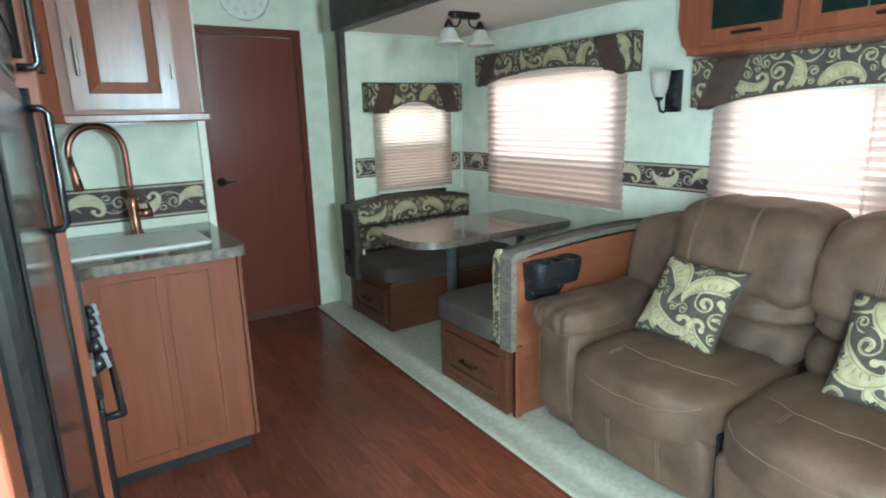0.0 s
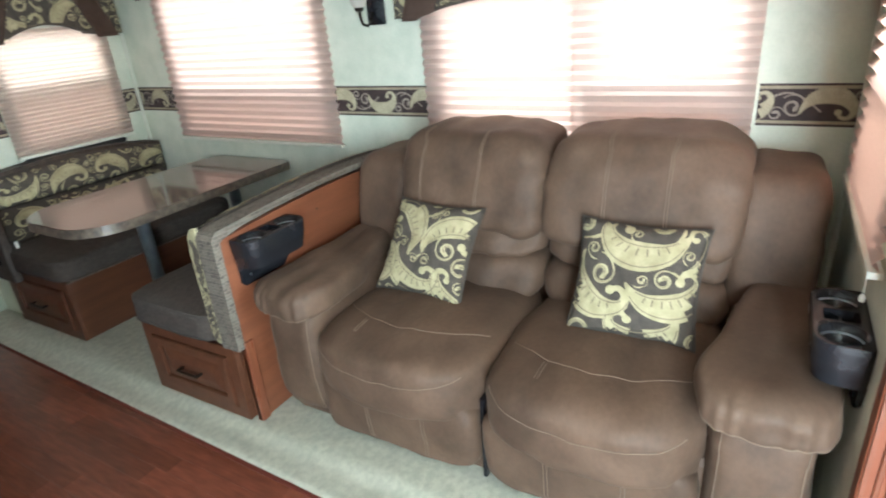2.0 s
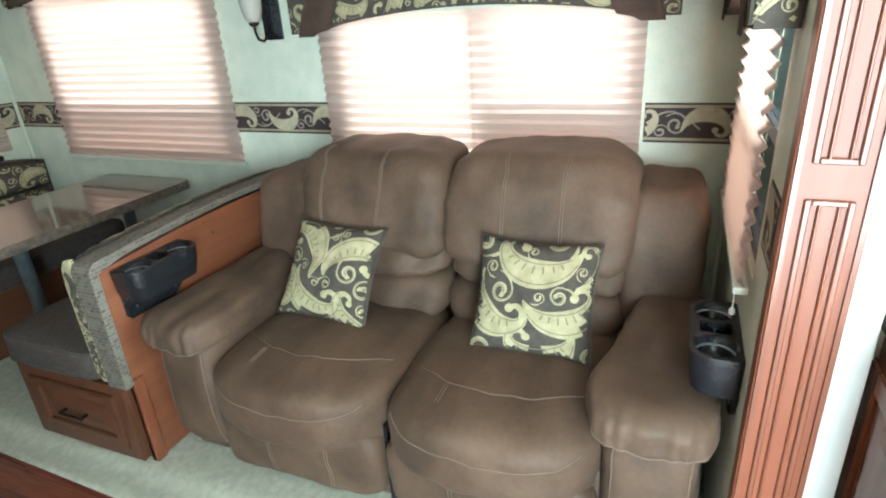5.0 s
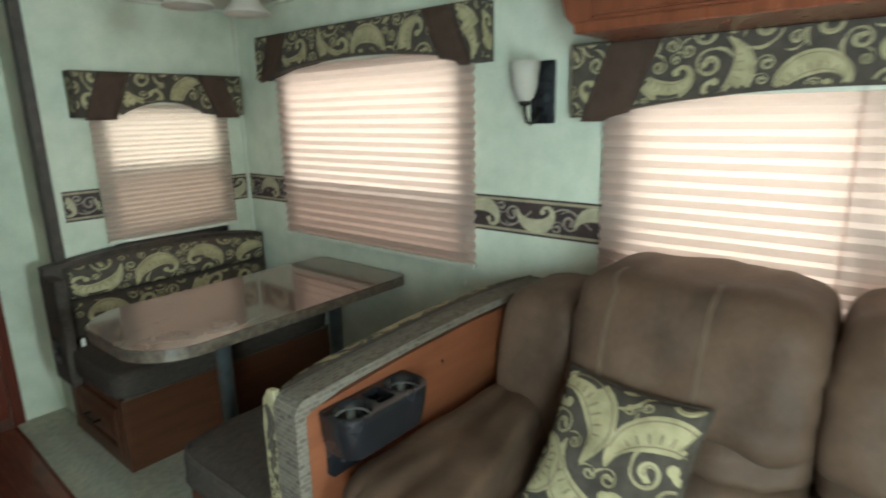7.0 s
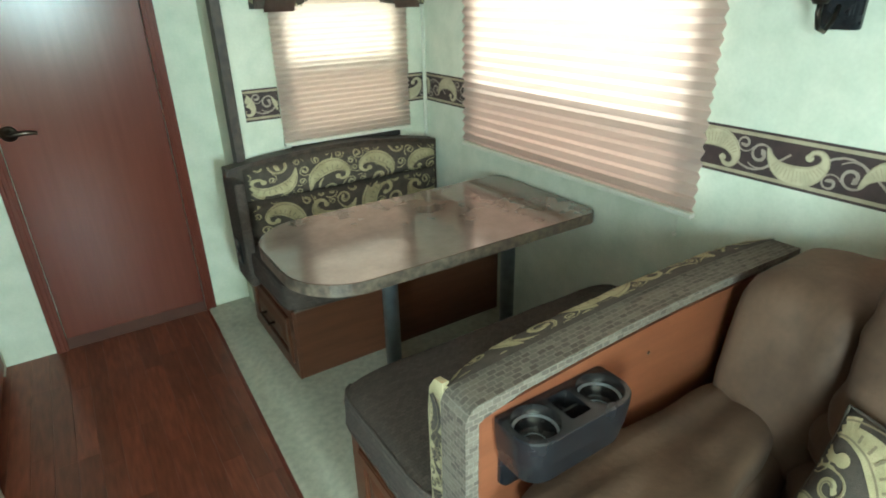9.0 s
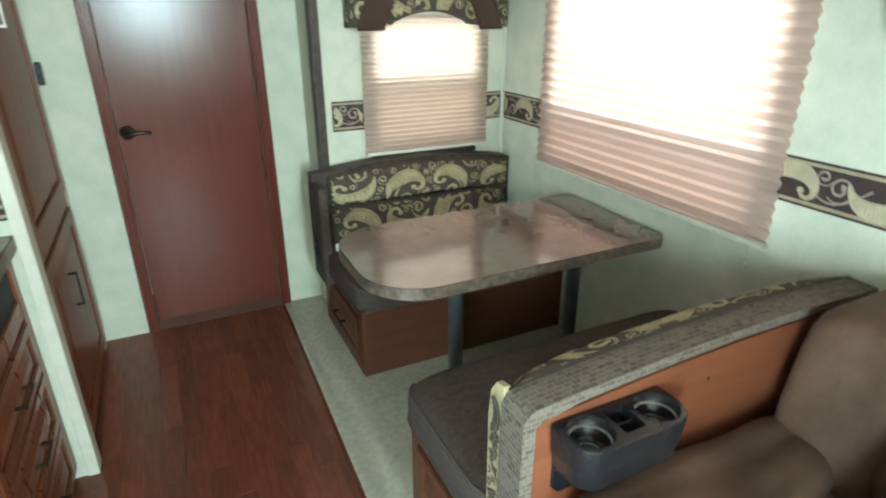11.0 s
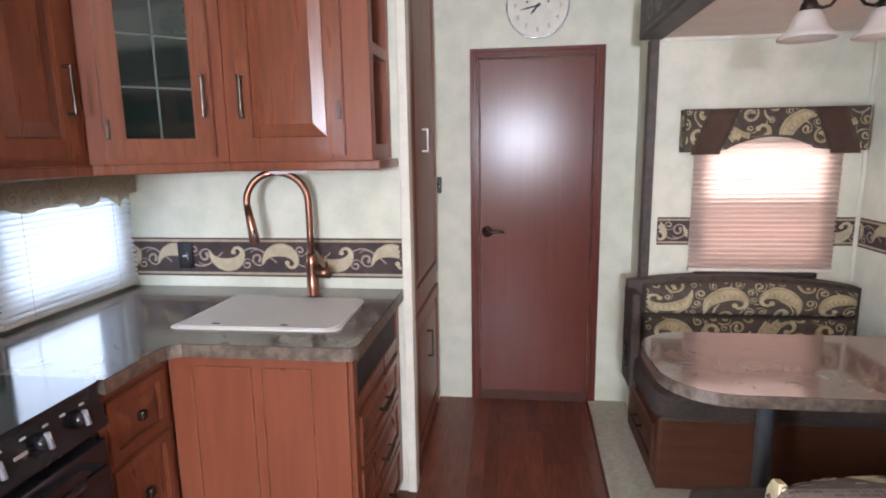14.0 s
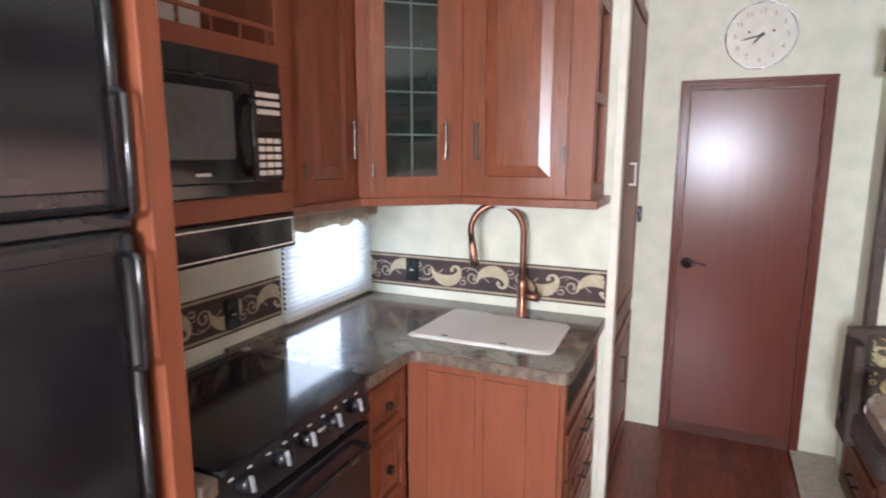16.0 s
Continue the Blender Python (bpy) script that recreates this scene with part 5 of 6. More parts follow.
part("bulb", lathe([(0, 0.016), (0.012, 0.02), (0.012, 0.04), (0.017, 0.062), (0.014, 0.082), (0, 0.092)], gm, 16), M_FROST, sc, "frosted bulb", True)

LX, LY = 2.066, 2.718
cl = thing("ceiling_light", (LX, LY, ZS), "black two-arm ceiling light with frosted bell shades", "ceiling lamp")
part("base", prism(rounded(-0.105, 0.105, -0.038, 0.038, 0.036, 8), -0.024, 0.0, Matrix.Translation((LX, LY, ZS)), 0.0), M_BRONZE, cl, "oval black base")
part("base_rim", prism(rounded(-0.090, 0.090, -0.026, 0.026, 0.025, 8), -0.034, -0.024, Matrix.Translation((LX, LY, ZS)), 0.0), M_BRONZE, cl, "stepped lower plate")
for sgn in (-1, 1):
    x = LX + sgn * 0.112
    pts = [(LX + sgn * 0.030, LY, ZS - 0.030), (LX + sgn * 0.034, LY, ZS - 0.055), (LX + sgn * 0.050, LY, ZS - 0.074), (LX + sgn * 0.075, LY, ZS - 0.080), (LX + sgn * 0.098, LY, ZS - 0.070)]
    part("arm", tube(pts, 0.0055, 10), M_BRONZE, cl, "curved black arm", True)
    bm_ = Matrix.Translation((x, LY, ZS - 0.165))
    sh = part("shade", lathe([(0.026, 0.078), (0.036, 0.072), (0.046, 0.050), (0.056, 0.024), (0.074, 0.008), (0.086, -0.006), (0.084, -0.009), (0.070, 0.004), (0.052, 0.022), (0.042, 0.048), (0.032, 0.068), (0.024, 0.074)], bm_, 30), M_FROST, cl, "frosted bell glass shade", True)
    part("socket", lathe([(0, 0.128), (0.008, 0.126), (0.010, 0.118), (0.018, 0.114), (0.019, 0.104), (0.024, 0.098), (0.028, 0.076), (0, 0.076)], bm_, 18), M_BRONZE, cl, "ribbed black socket", True)

# ---- kitchen ----
# sink base cabinet
sinkcab = thing("sink_cabinet", (0.26, 2.57, 0), "cherry sink base cabinet with plain panels", "cabinet")
part("body", box((-0.03, 2.255, 0.055), (0.545, 2.915, 0.868), None, 0.002), M_CHERRY, sinkcab)
part("toe_kick", box((0.0, 2.275, 0.0), (0.53, 2.91, 0.055)), M_TOE, sinkcab, "black rubber toe kick")
m = facing((-0.03, 2.255, 0.055), "-y")
part("front_board", box((0.0, 0.0, 0.0), (0.572, 0.813, 0.010), m, 0.003), M_CHERRY, sinkcab)
for u0, u1 in ((0.075, 0.272), (0.300, 0.462)):
    bm = bmesh.new()
    for a, b in (((u0, 0.04), (u0 + 0.006, 0.775)), ((u1 - 0.006, 0.04), (u1, 0.775)), ((u0 + 0.006, 0.769), (u1 - 0.006, 0.775)), ((u0 + 0.006, 0.04), (u1 - 0.006, 0.046))):
        add_box(bm, (*a, 0.010), (*b, 0.0135), m, 0.001, 1)
    part("panel_bead", bm, M_CHERRYD, sinkcab, "fine dark panel bead")
m = facing((0.545, 2.245, 0.055), "+x")
part("corner_post", box((0.0, 0.0, 0.0), (0.045, 0.813, 0.016), m, 0.003), M_CHERRYD, sinkcab)
part("rear_post", box((0.625, 0.0, 0.0), (0.672, 0.813, 0.016), m, 0.003), M_CHERRYD, sinkcab)
for v0, v1 in ((0.775, 0.813), (0.61, 0.665)):
    part("end_rail", box((0.045, v0, 0), (0.625, v1, 0.014), m, 0.002), M_CHERRYD, sinkcab)
part("vent_panel", box((0.045, 0.668, 0.001), (0.625, 0.772, 0.008), m), M_TOE, sinkcab, "black vent panel")
for k, (v0, v1) in enumerate(((0.43, 0.60), (0.225, 0.42), (0.015, 0.215))):
    panel_door(sinkcab, m @ Matrix.Translation((0.05, v0, 0.001)), 0.57, v1 - v0, "drawer", 0.035, handle=(0.285, (v1 - v0) / 2, 0.10, False))

# corner base cabinet with drawer and door
base = thing("base_cabinet", (-0.3, 2.09, 0), "cherry base cabinet with drawer and door", "cabinet")
part("body", box((XL + 0.002, 1.945, 0.055), (-0.052, 2.253, 0.868), None, 0.002), M_CHERRY, base)
part("toe_kick", box((-0.5, 1.95, 0.0), (-0.08, 2.25, 0.055)), M_TOE, base)
m = facing((-0.052, 1.945, 0.055), "+x")
part("face_frame", boxes([((0, 0, 0), (0.03, 0.813, 0.014)), ((0.27, 0, 0), (0.308, 0.813, 0.014)), ((0.03, 0.77, 0), (0.27, 0.813, 0.013)), ((0.03, 0.555, 0), (0.27, 0.59, 0.013)), ((0.03, 0, 0), (0.27, 0.03, 0.013))], m, 0.002), M_CHERRY, base)


def knob(parent, m):
    return part("knob", box((-0.013, -0.015, 0.0), (0.013, 0.015, 0.022), m, 0.006), M_BRONZE, parent, "dark square knob")


for v0, v1 in ((0.585, 0.775), (0.30, 0.575), (0.02, 0.29)):
    d = panel_door(base, m @ Matrix.Translation((0.022, v0, 0.003)), 0.258, v1 - v0, "drawer", 0.036)
    knob(d, m @ Matrix.Translation((0.15, (v0 + v1) / 2, 0.02)))

# worktop
wt = thing("worktop", (0, 2.5, 0.87), "brown stone-look L-shaped laminate worktop", "worktop")
out = [(XL + 0.002, YP - 0.002), (XL + 0.002, 1.937), (0.0, 1.937)] + [(0.0, 2.16)] + arc(0.055, 2.16, 0.055, 180, 90, 6)[1:] + [(0.53, 2.215)] + arc(0.54, 2.255, 0.04, 270, 360, 6) + [(0.584, YP - 0.002)]
slab = prism(out, 0.869, 0.910)
part("slab", slab, M_COUNTER, wt)
edge_line = out[2:-1] + [(0.584, YP - 0.014)]
bm = bmesh.new()
lo = [bm.verts.new((x + (0.002 if x > 0.5 else 0.0015), y - 0.002, 0.868)) for x, y in edge_line]
hi = [bm.verts.new((x + (0.002 if x > 0.5 else 0.0015), y - 0.002, 0.908)) for x, y in edge_line]
for i in range(len(edge_line) - 1):
    bm.faces.new((lo[i], lo[i + 1], hi[i + 1], hi[i]))
part("edge_band", bm, M_EDGE, wt, "mottled edge band")

sink = thing("sink", (0.2, 2.54, 0.91), "white sink with fitted flat white cover", "sink")
so = [(-0.085, 2.358)] + [(-0.075, 2.42), (-0.06, 2.70)] + arc(-0.03, 2.735, 0.03, 180, 90, 5) + [(0.10, 2.765), (0.135, 2.742)] + arc(0.44, 2.705, 0.035, 90, 0, 5) + arc(0.445, 2.392, 0.04, 0, -90, 6) + [(-0.06, 2.345)]
part("rim", prism(so, 0.906, 0.916, None, 0.003), M_SINK, sink, "moulded white rim")
ctr = Vector((0.2, 2.54))
part("cover", prism([tuple(ctr + (Vector(p) - ctr) * 0.955) for p in so], 0.914, 0.9195, None, 0.002), M_SINK, sink, "flat white cover board")
for x in (0.06, 0.295):
    # flat disc, the depth of the slot is only painted shade
    part("finger_hole", prism([(x + 0.016 * math.cos(a * 0.5236), 2.385 + 0.006 * math.sin(a * 0.5236)) for a in range(12)], 0.9185, 0.9200), M_INSIDE, sink, "flat finger slot with its shade in the colour")

fau = thing("faucet", (0.245, 2.79, 0.91), "copper gooseneck kitchen faucet on the worktop", "faucet")
fx, fy = 0.246, 2.795
part("base", lathe([(0, 0), (0.030, 0), (0.030, 0.008), (0.024, 0.014), (0.022, 0.10), (0.024, 0.13), (0.021, 0.16), (0.0135, 0.17), (0, 0.17)], Matrix.Translation((fx, fy, 0.91)), 24), M_COPPER, fau, smooth=True)
d = Vector((-0.94, -0.34, 0)).normalized()
R = 0.113
neck = [Vector((fx, fy, 1.07)), Vector((fx, fy, 1.14)), Vector((fx, fy, 1.21)), Vector((fx, fy, 1.285))]
c0 = Vector((fx, fy, 1.285)) + d * R
for i in range(1, 15):
    a = math.pi - math.pi * 1.08 * i / 14
    neck.append(c0 + d * (R * math.cos(a)) + Vector((0, 0, R * math.sin(a))))
part("neck", tube(neck, 0.0135, 14), M_COPPER, fau, "arched copper neck", True)
e = neck[-1]
dn = (neck[-1] - neck[-2]).normalized()
spray = part("spray_head", tube([e, e + dn * 0.03, e + dn * 0.035, e + dn * 0.09, e + dn * 0.125, e + dn * 0.128], [0.0135, 0.0145, 0.0165, 0.0185, 0.0195, 0.014], 16), M_COPPER, fau, "copper pull-down spray head", True)
part("spray_button", tube([e + dn * 0.075 + Vector((0.012, -0.016, 0)), e + dn * 0.105 + Vector((0.013, -0.017, 0))], 0.006, 8), M_BLACK, spray, "black spray button")
part("valve", tube([(fx + 0.015, fy - 0.002, 1.005), (fx + 0.075, fy - 0.012, 1.005)], [0.020, 0.021], 16), M_COPPER, fau, smooth=True)
part("lever", tube([(fx + 0.065, fy - 0.010, 1.02), (fx + 0.062, fy - 0.012, 1.05), (fx + 0.045, fy - 0.016, 1.075)], [0.007, 0.006, 0.006], 10), M_COPPER, fau, smooth=True)


def outlet(m, label):
    o = thing("outlet", m.translation, label, "electrical outlet", "black wall outlets")
    part("cover_plate", prism(rounded(-0.034, 0.034, -0.056, 0.056, 0.006, 3), 0.0, 0.008, m, 0.003), M_BLACK, o)
    part("switch", box((-0.012, -0.020, 0.008), (0.012, 0.020, 0.012), m, 0.002), M_BLACKG, o)
    part("slot", box((-0.010, -0.004, 0.012), (0.010, 0.002, 0.0125), m), M_LABEL, o, "pale slot")
    return o


outlet(facing((-0.352, YP - 0.005, 1.045), "-y"), "black outlet on the border behind the sink")
outlet(facing((XL + 0.005, 1.98, 1.03), "+x"), "black outlet on the border beside the blinds")
outlet(facing((1.594, 3.50, 0.45), "-x"), "black outlet on the end of the dinette bench")
sw = thing("wall_switch", (0.60, 3.86, 1.28), "small black control by the pantry", "switch")
part("case", box((0.606, 3.835, 1.23), (0.628, 3.875, 1.32), None, 0.004), M_BLACK, sw)
part("screen", box((0.628, 3.84, 1.275), (0.6295, 3.87, 1.31)), M_FRIDGEF, sw)

# kitchen window, blinds and lace
window("window_5", facing((XL, 2.27, 0.96), "+x"), 0.59, 0.37, "small kitchen window with dark frame", 0)
bl = thing("venetian_blind", (XL + 0.03, 2.58, 0.93), "lowered white slatted blind over the kitchen window", "window blind")
slat = None
m = facing((XL, 2.245, 0.925), "+x")
for k in range(19):
    bm = bmesh.new()
    v = 0.02 + k * 0.0208
    rows = []
    for i in range(5):
        s = i / 4 - 0.5
        rows.append([bm.verts.new(m @ Vector((u, v + s * 0.0185, 0.028 - s * 0.017 + 0.006 * (1 - 4 * s * s)))) for u in (0.0, 0.2, 0.45, 0.668)])
    for a, b in zip(rows, rows[1:]):
        for i in range(3):
            bm.faces.new((a[i], a[i + 1], b[i + 1], b[i]))
    if slat is None:
        slat = part("slat", bm, M_BLIND, bl, smooth=True)
        base_v = v
    else:
        bm.free()
        s = slat.copy()
        s.location.z += v - base_v
        scene.collection.objects.link(s)
part("bottom_rail", box((0, -0.004, 0.018), (0.668, 0.010, 0.040), m, 0.003), M_WHITE, bl)
part("head_rail", box((0, 0.415, 0.012), (0.668, 0.44, 0.045), m, 0.003), M_WHITE, bl)
for u in (0.12, 0.55):
    part("ladder_cord", tube([m @ Vector((u, 0, 0.043)), m @ Vector((u, 0.42, 0.043))], 0.0012, 5), M_WHITE, bl)
lace = thing("lace_valance", (XL + 0.07, 2.56, 1.30), "tan lace valance above the kitchen blinds", "valance")
bm = bmesh.new()
rows = []
for j in range(9):
    row = []
    for i in range(61):
        u = i / 60
        hem = 1.268 + 0.038 * abs(math.sin(u * 11.4)) + 0.014 * math.sin(u * 27)
        z = 1.415 + (hem - 1.415) * j / 8
        row.append(bm.verts.new((XL + 0.062 + 0.010 * math.sin(u * 40) * (0.3 + j / 9), 2.215 + 0.70 * u, z)))
    rows.append(row)
for a, b in zip(rows, rows[1:]):
    for i in range(60):
        bm.faces.new((a[i], a[i + 1], b[i + 1], b[i]))
cloth = part("cloth", bm, M_LACE, lace, smooth=True)
printed(cloth, lambda u, v, off: Vector((XL + 0.078 + off, 2.215 + u, 1.29 + v)), lambda u, v: 0.01 < u < 0.69 and 0.015 < v < 0.115, 0.7, 0.13, 0.10, 77, M_LACE, M_TAN)
part("rod", tube([(XL + 0.06, 2.21, 1.412), (XL + 0.06, 2.915, 1.412)], 0.006, 8), M_WHITE, lace)

# stove
st = thing("stove", (-0.3, 1.61, 0), "black gas range with closed glass cover", "stove")
part("body", box((XL + 0.003, 1.305, 0.03), (-0.035, 1.930, 0.895), None, 0.004), M_BLACK, st)
part("cover", prism(rounded(XL + 0.05, 0.0, 1.308, 1.928, 0.02, 4), 0.902, 0.916), M_BLACKG, st, "glossy black glass cover")
m = facing((-0.035, 1.305, 0), "+x")
pm = m @ Matrix.Translation((0, 0.785, 0.01)) @ Matrix.Rotation(radians(-14), 4, "X")
part("control_panel", box((0.0, 0.0, 0.0), (0.625, 0.118, 0.035), pm, 0.006), M_BLACK, st)
for u in (0.075, 0.20, 0.305, 0.425, 0.535):
    km = pm @ Matrix.Translation((u, 0.058, 0.035))
    kb = part("knob", lathe([(0.0, 0.028), (0.016, 0.027), (0.019, 0.018), (0.023, 0.0), (0.0, 0.0)], km, 20), M_BLACK, st, "black control knob", True)
    part("grip", box((-0.005, -0.020, 0.024), (0.005, 0.020, 0.036), km, 0.003), M_POST, kb, "grey metal grip")
    part("pointer", box((-0.0015, 0.004, 0.036), (0.0015, 0.018, 0.0368), km), M_LABEL, kb, "pale pointer")
    for s in (-0.03, 0.03):
        part("marking", box((u + s - 0.008, 0.082, 0.0352), (u + s + 0.008, 0.087, 0.0356), pm), M_LABEL, st, "small pale marking")
part("badge", box((0.36, 0.050, 0.0352), (0.395, 0.058, 0.0362), pm), M_LABEL, st, "pale badge bar")
part("oven_door", box((0.008, 0.16, 0.0), (0.617, 0.765, 0.040), m, 0.008), M_BLACKG, st, "black glass oven door")
part("oven_handle", tube([m @ Vector(p) for p in ((0.07, 0.715, 0.04), (0.07, 0.715, 0.075), (0.555, 0.715, 0.075), (0.555, 0.715, 0.04))], 0.010, 8), M_BLACK, st, smooth=True)
part("lower_drawer", box((0.008, 0.035, 0.0), (0.617, 0.150, 0.035), m, 0.006), M_BLACK, st)
wr = thing("wire_rack", (-0.52, 1.52, 0.916), "thin black wire stand lying on the stove", "rack")
for a, b in (((-0.56, 1.40, 0.965), (-0.47, 1.66, 0.925)), ((-0.52, 1.36, 0.945), (-0.44, 1.60, 0.92)), ((-0.56, 1.62, 0.985), (-0.44, 1.63, 0.92)), ((-0.57, 1.38, 0.92), (-0.57, 1.64, 0.98))):
    part("wire", tube([a, b], 0.0025, 6), M_BLACK, wr)
fill = thing("worktop_filler", (-0.3, 1.28, 0.87), "narrow brown stone-look strip beside the stove", "worktop")
part("slab", box((XL + 0.002, 1.258, 0.869), (0.0, 1.302, 0.910), None, 0.002), M_EDGE, fill)
part("filler_panel", box((-0.10, 1.258, 0.0), (-0.035, 1.302, 0.868), None, 0.002), M_CHERRY, fill)

# microwave cabinet on the kitchen wall
mwc = thing("wall_cabinet", (-0.45, 1.63, 1.42), "cherry wall cabinet around the microwave with spindle gallery", "cabinet", "kitchen wall cabinets")
m = facing((-0.262, 1.255, 1.43), "+x")
part("face_frame", boxes([((0.0, 0.0, -0.02), (0.115, 0.99, 0.0)), ((0.115, 0.0, -0.02), (0.665, 0.062, 0.0)), ((0.115, 0.445, -0.02), (0.665, 0.495, 0.0)), ((0.115, 0.93, -0.02), (0.665, 0.99, 0.0)), ((0.610, 0.062, -0.02), (0.665, 0.445, 0.0)), ((0.610, 0.495, -0.02), (0.665, 0.93, 0.0))], m, 0.002), M_CHERRY, mwc)
part("case", boxes([((0.0, 0.0, -0.35), (0.015, 0.99, -0.02)), ((0.65, 0.0, -0.35), (0.665, 0.99, -0.02)), ((0.015, 0.0, -0.35), (0.65, 0.015, -0.02)), ((0.015, 0.47, -0.35), (0.65, 0.485, -0.02)), ((0.015, 0.975, -0.35), (0.65, 0.99, -0.02))], m), M_CHERRY, mwc)
part("niche_back", box((0.015, 0.485, -0.345), (0.65, 0.975, -0.335), m), M_WHITE, mwc, "white niche back")
part("gallery_rail", box((0.115, 0.535, -0.012), (0.610, 0.548, 0.0), m, 0.003), M_CHERRY, mwc)
for k in range(5):
    part("spindle", lathe([(0.004, 0), (0.006, 0.008), (0.0035, 0.018), (0.006, 0.03), (0.004, 0.04)], m @ Matrix.Translation((0.16 + k * 0.105, 0.495, -0.006)) @ Matrix.Rotation(radians(-90), 4, "X"), 8), M_CHERRY, mwc, smooth=True)
mw = thing("microwave", (-0.45, 1.60, 1.50), "black built-in microwave with keypad", "microwave")
part("body", box((0.115, 0.063, -0.30), (0.609, 0.444, 0.006), m, 0.004), M_BLACKG, mw)
door_ = part("door", box((0.118, 0.10, 0.006), (0.475, 0.375, 0.022), m, 0.006), M_BLACKG, mw, "black glass door")
part("window", prism(rounded(0.150, 0.405, 0.165, 0.345, 0.012, 4), 0.0222, 0.0232, m), M_MESHREFL, door_, "mesh window with a grey reflection in its colour")
part("badge", box((0.265, 0.122, 0.022), (0.315, 0.130, 0.0228), m), M_LABEL, door_, "small pale badge bar")
part("handle", tube([m @ Vector(p) for p in ((0.452, 0.125, 0.022), (0.450, 0.15, 0.048), (0.440, 0.23, 0.056), (0.450, 0.31, 0.048), (0.452, 0.335, 0.022))], 0.012, 10), M_BLACKG, door_, "curved glossy handle", True)
part("vent", box((0.118, 0.380, 0.006), (0.606, 0.440, 0.012), m), M_BLACK, mw)
for k in range(4):
    for j in range(5):
        part("vent_slat", box((0.17 + k * 0.105, 0.387 + j * 0.010, 0.012), (0.215 + k * 0.105, 0.392 + j * 0.010, 0.015), m), M_FRIDGEF, mw)
part("keypad", box((0.480, 0.10, 0.006), (0.606, 0.375, 0.020), m, 0.004), M_BLACKG, mw)
part("display", box((0.495, 0.245, 0.020), (0.592, 0.280, 0.021), m), M_INSIDE, mw, "dark display")
for j in range(5):
    for k in range(3):
        part("key", box((0.497 + k * 0.033, 0.118 + j * 0.023, 0.020), (0.523 + k * 0.033, 0.132 + j * 0.023, 0.0215), m), M_WHITE, mw, "pale key")
for j in range(3):
    part("key", box((0.495, 0.292 + j * 0.024, 0.020), (0.592, 0.306 + j * 0.024, 0.0215), m), M_WHITE, mw, "wide pale key")
hood = thing("range_hood", (-0.4, 1.6, 1.32), "black range hood with pale border line", "range hood")
hm = facing((-0.30, 1.30, 1.318), "+x")
part("body", box((0.0, 0.0, -0.28), (0.615, 0.108, 0.045), hm, 0.006), M_BLACKG, hood)
bm = bmesh.new()
for a, b in (((0.012, 0.012), (0.603, 0.016)), ((0.012, 0.092), (0.603, 0.096)), ((0.012, 0.016), (0.016, 0.092)), ((0.599, 0.016), (0.603, 0.092))):
    add_box(bm, (*a, 0.045), (*b, 0.0465), hm)
part("border_line", bm, M_WHITE, hood, "pale border line")
for u in (0.34, 0.42):
    part("switch", box((u, 0.045, 0.045), (u + 0.028, 0.062, 0.050), hm, 0.002), M_BLACKG, hood)
    part("marking", box((u, 0.068, 0.045), (u + 0.026, 0.071, 0.0458), hm), M_FRIDGEF, hood)

# remaining wall cabinets
lc = thing("wall_cabinet", (-0.45, 2.13, 1.42), "cherry wall cabinet with raised panel door", "cabinet", "kitchen wall cabinets")
part("body", box((XL + 0.002, 1.925, 1.43), (-0.285, 2.33, 2.43), None, 0.002), M_CHERRY, lc)
m = facing((-0.285, 1.925, 1.43), "+x")
panel_door(lc, m @ Matrix.Translation((0.045, 0.030, 0.001)), 0.315, 0.93, "door", 0.06, handle=(0.280, 0.20, 0.13), hinge=((0.012, 0.09), (0.012, 0.8)))
part("light_rail", box((-0.0, -0.022, -0.25), (0.405, 0.012, 0.018), m, 0.005), M_CHERRYD, lc)

cc = thing("wall_cabinet", (-0.2, 2.6, 1.42), "cherry corner wall cabinet with dark glass door", "cabinet", "kitchen wall cabinets")
p0, p1 = Vector((-0.283, 2.335, 0)), Vector((0.035, 2.61, 0))
part("body", prism([(p0.x, p0.y), (p1.x, p1.y), (p1.x, YP - 0.002), (XL + 0.002, YP - 0.002), (XL + 0.002, p0.y)], 1.43, 2.43), M_CHERRY, cc)
m = facing((p0.x, p0.y, 1.43), (p1 - p0))
L = (p1 - p0).length
panel_door(cc, m @ Matrix.Translation((0.045, 0.030, 0.001)), L - 0.09, 0.93, "door", 0.062, (2, 5), handle=(L - 0.125, 0.20, 0.13), hinge=((0.012, 0.09), (0.012, 0.8)))
part("light_rail", box((0.0, -0.022, -0.02), (L, 0.012, 0.018), m, 0.005), M_CHERRYD, cc)

sc2 = thing("wall_cabinet", (0.3, 2.75, 1.42), "cherry wall cabinet over the sink with end shelves", "cabinet", "kitchen wall cabinets")
part("body", box((0.037, 2.61, 1.43), (0.415, YP - 0.002, 2.43), None, 0.002), M_CHERRY, sc2)
for y0, y1 in ((2.61, 2.665), (2.875, YP - 0.002)):
    part("end_stile", box((0.415, y0, 1.43), (0.553, y1, 2.43), None, 0.002), M_CHERRY, sc2)
for z0, z1 in ((1.43, 1.495), (1.80, 1.84), (2.15, 2.19), (2.40, 2.43)):
    part("end_shelf", box((0.415, 2.665, z0), (0.552, 2.875, z1), None, 0.002), M_CHERRY, sc2, "open end shelf")
# back sheet coloured near-black in place of the shade inside the shelves
part("niche_back", box((0.4155, 2.665, 1.495), (0.419, 2.875, 2.40)), M_INSIDE, sc2, "shelf back with recess shade in its colour")
m = facing((0.037, 2.61, 1.43), "-y")
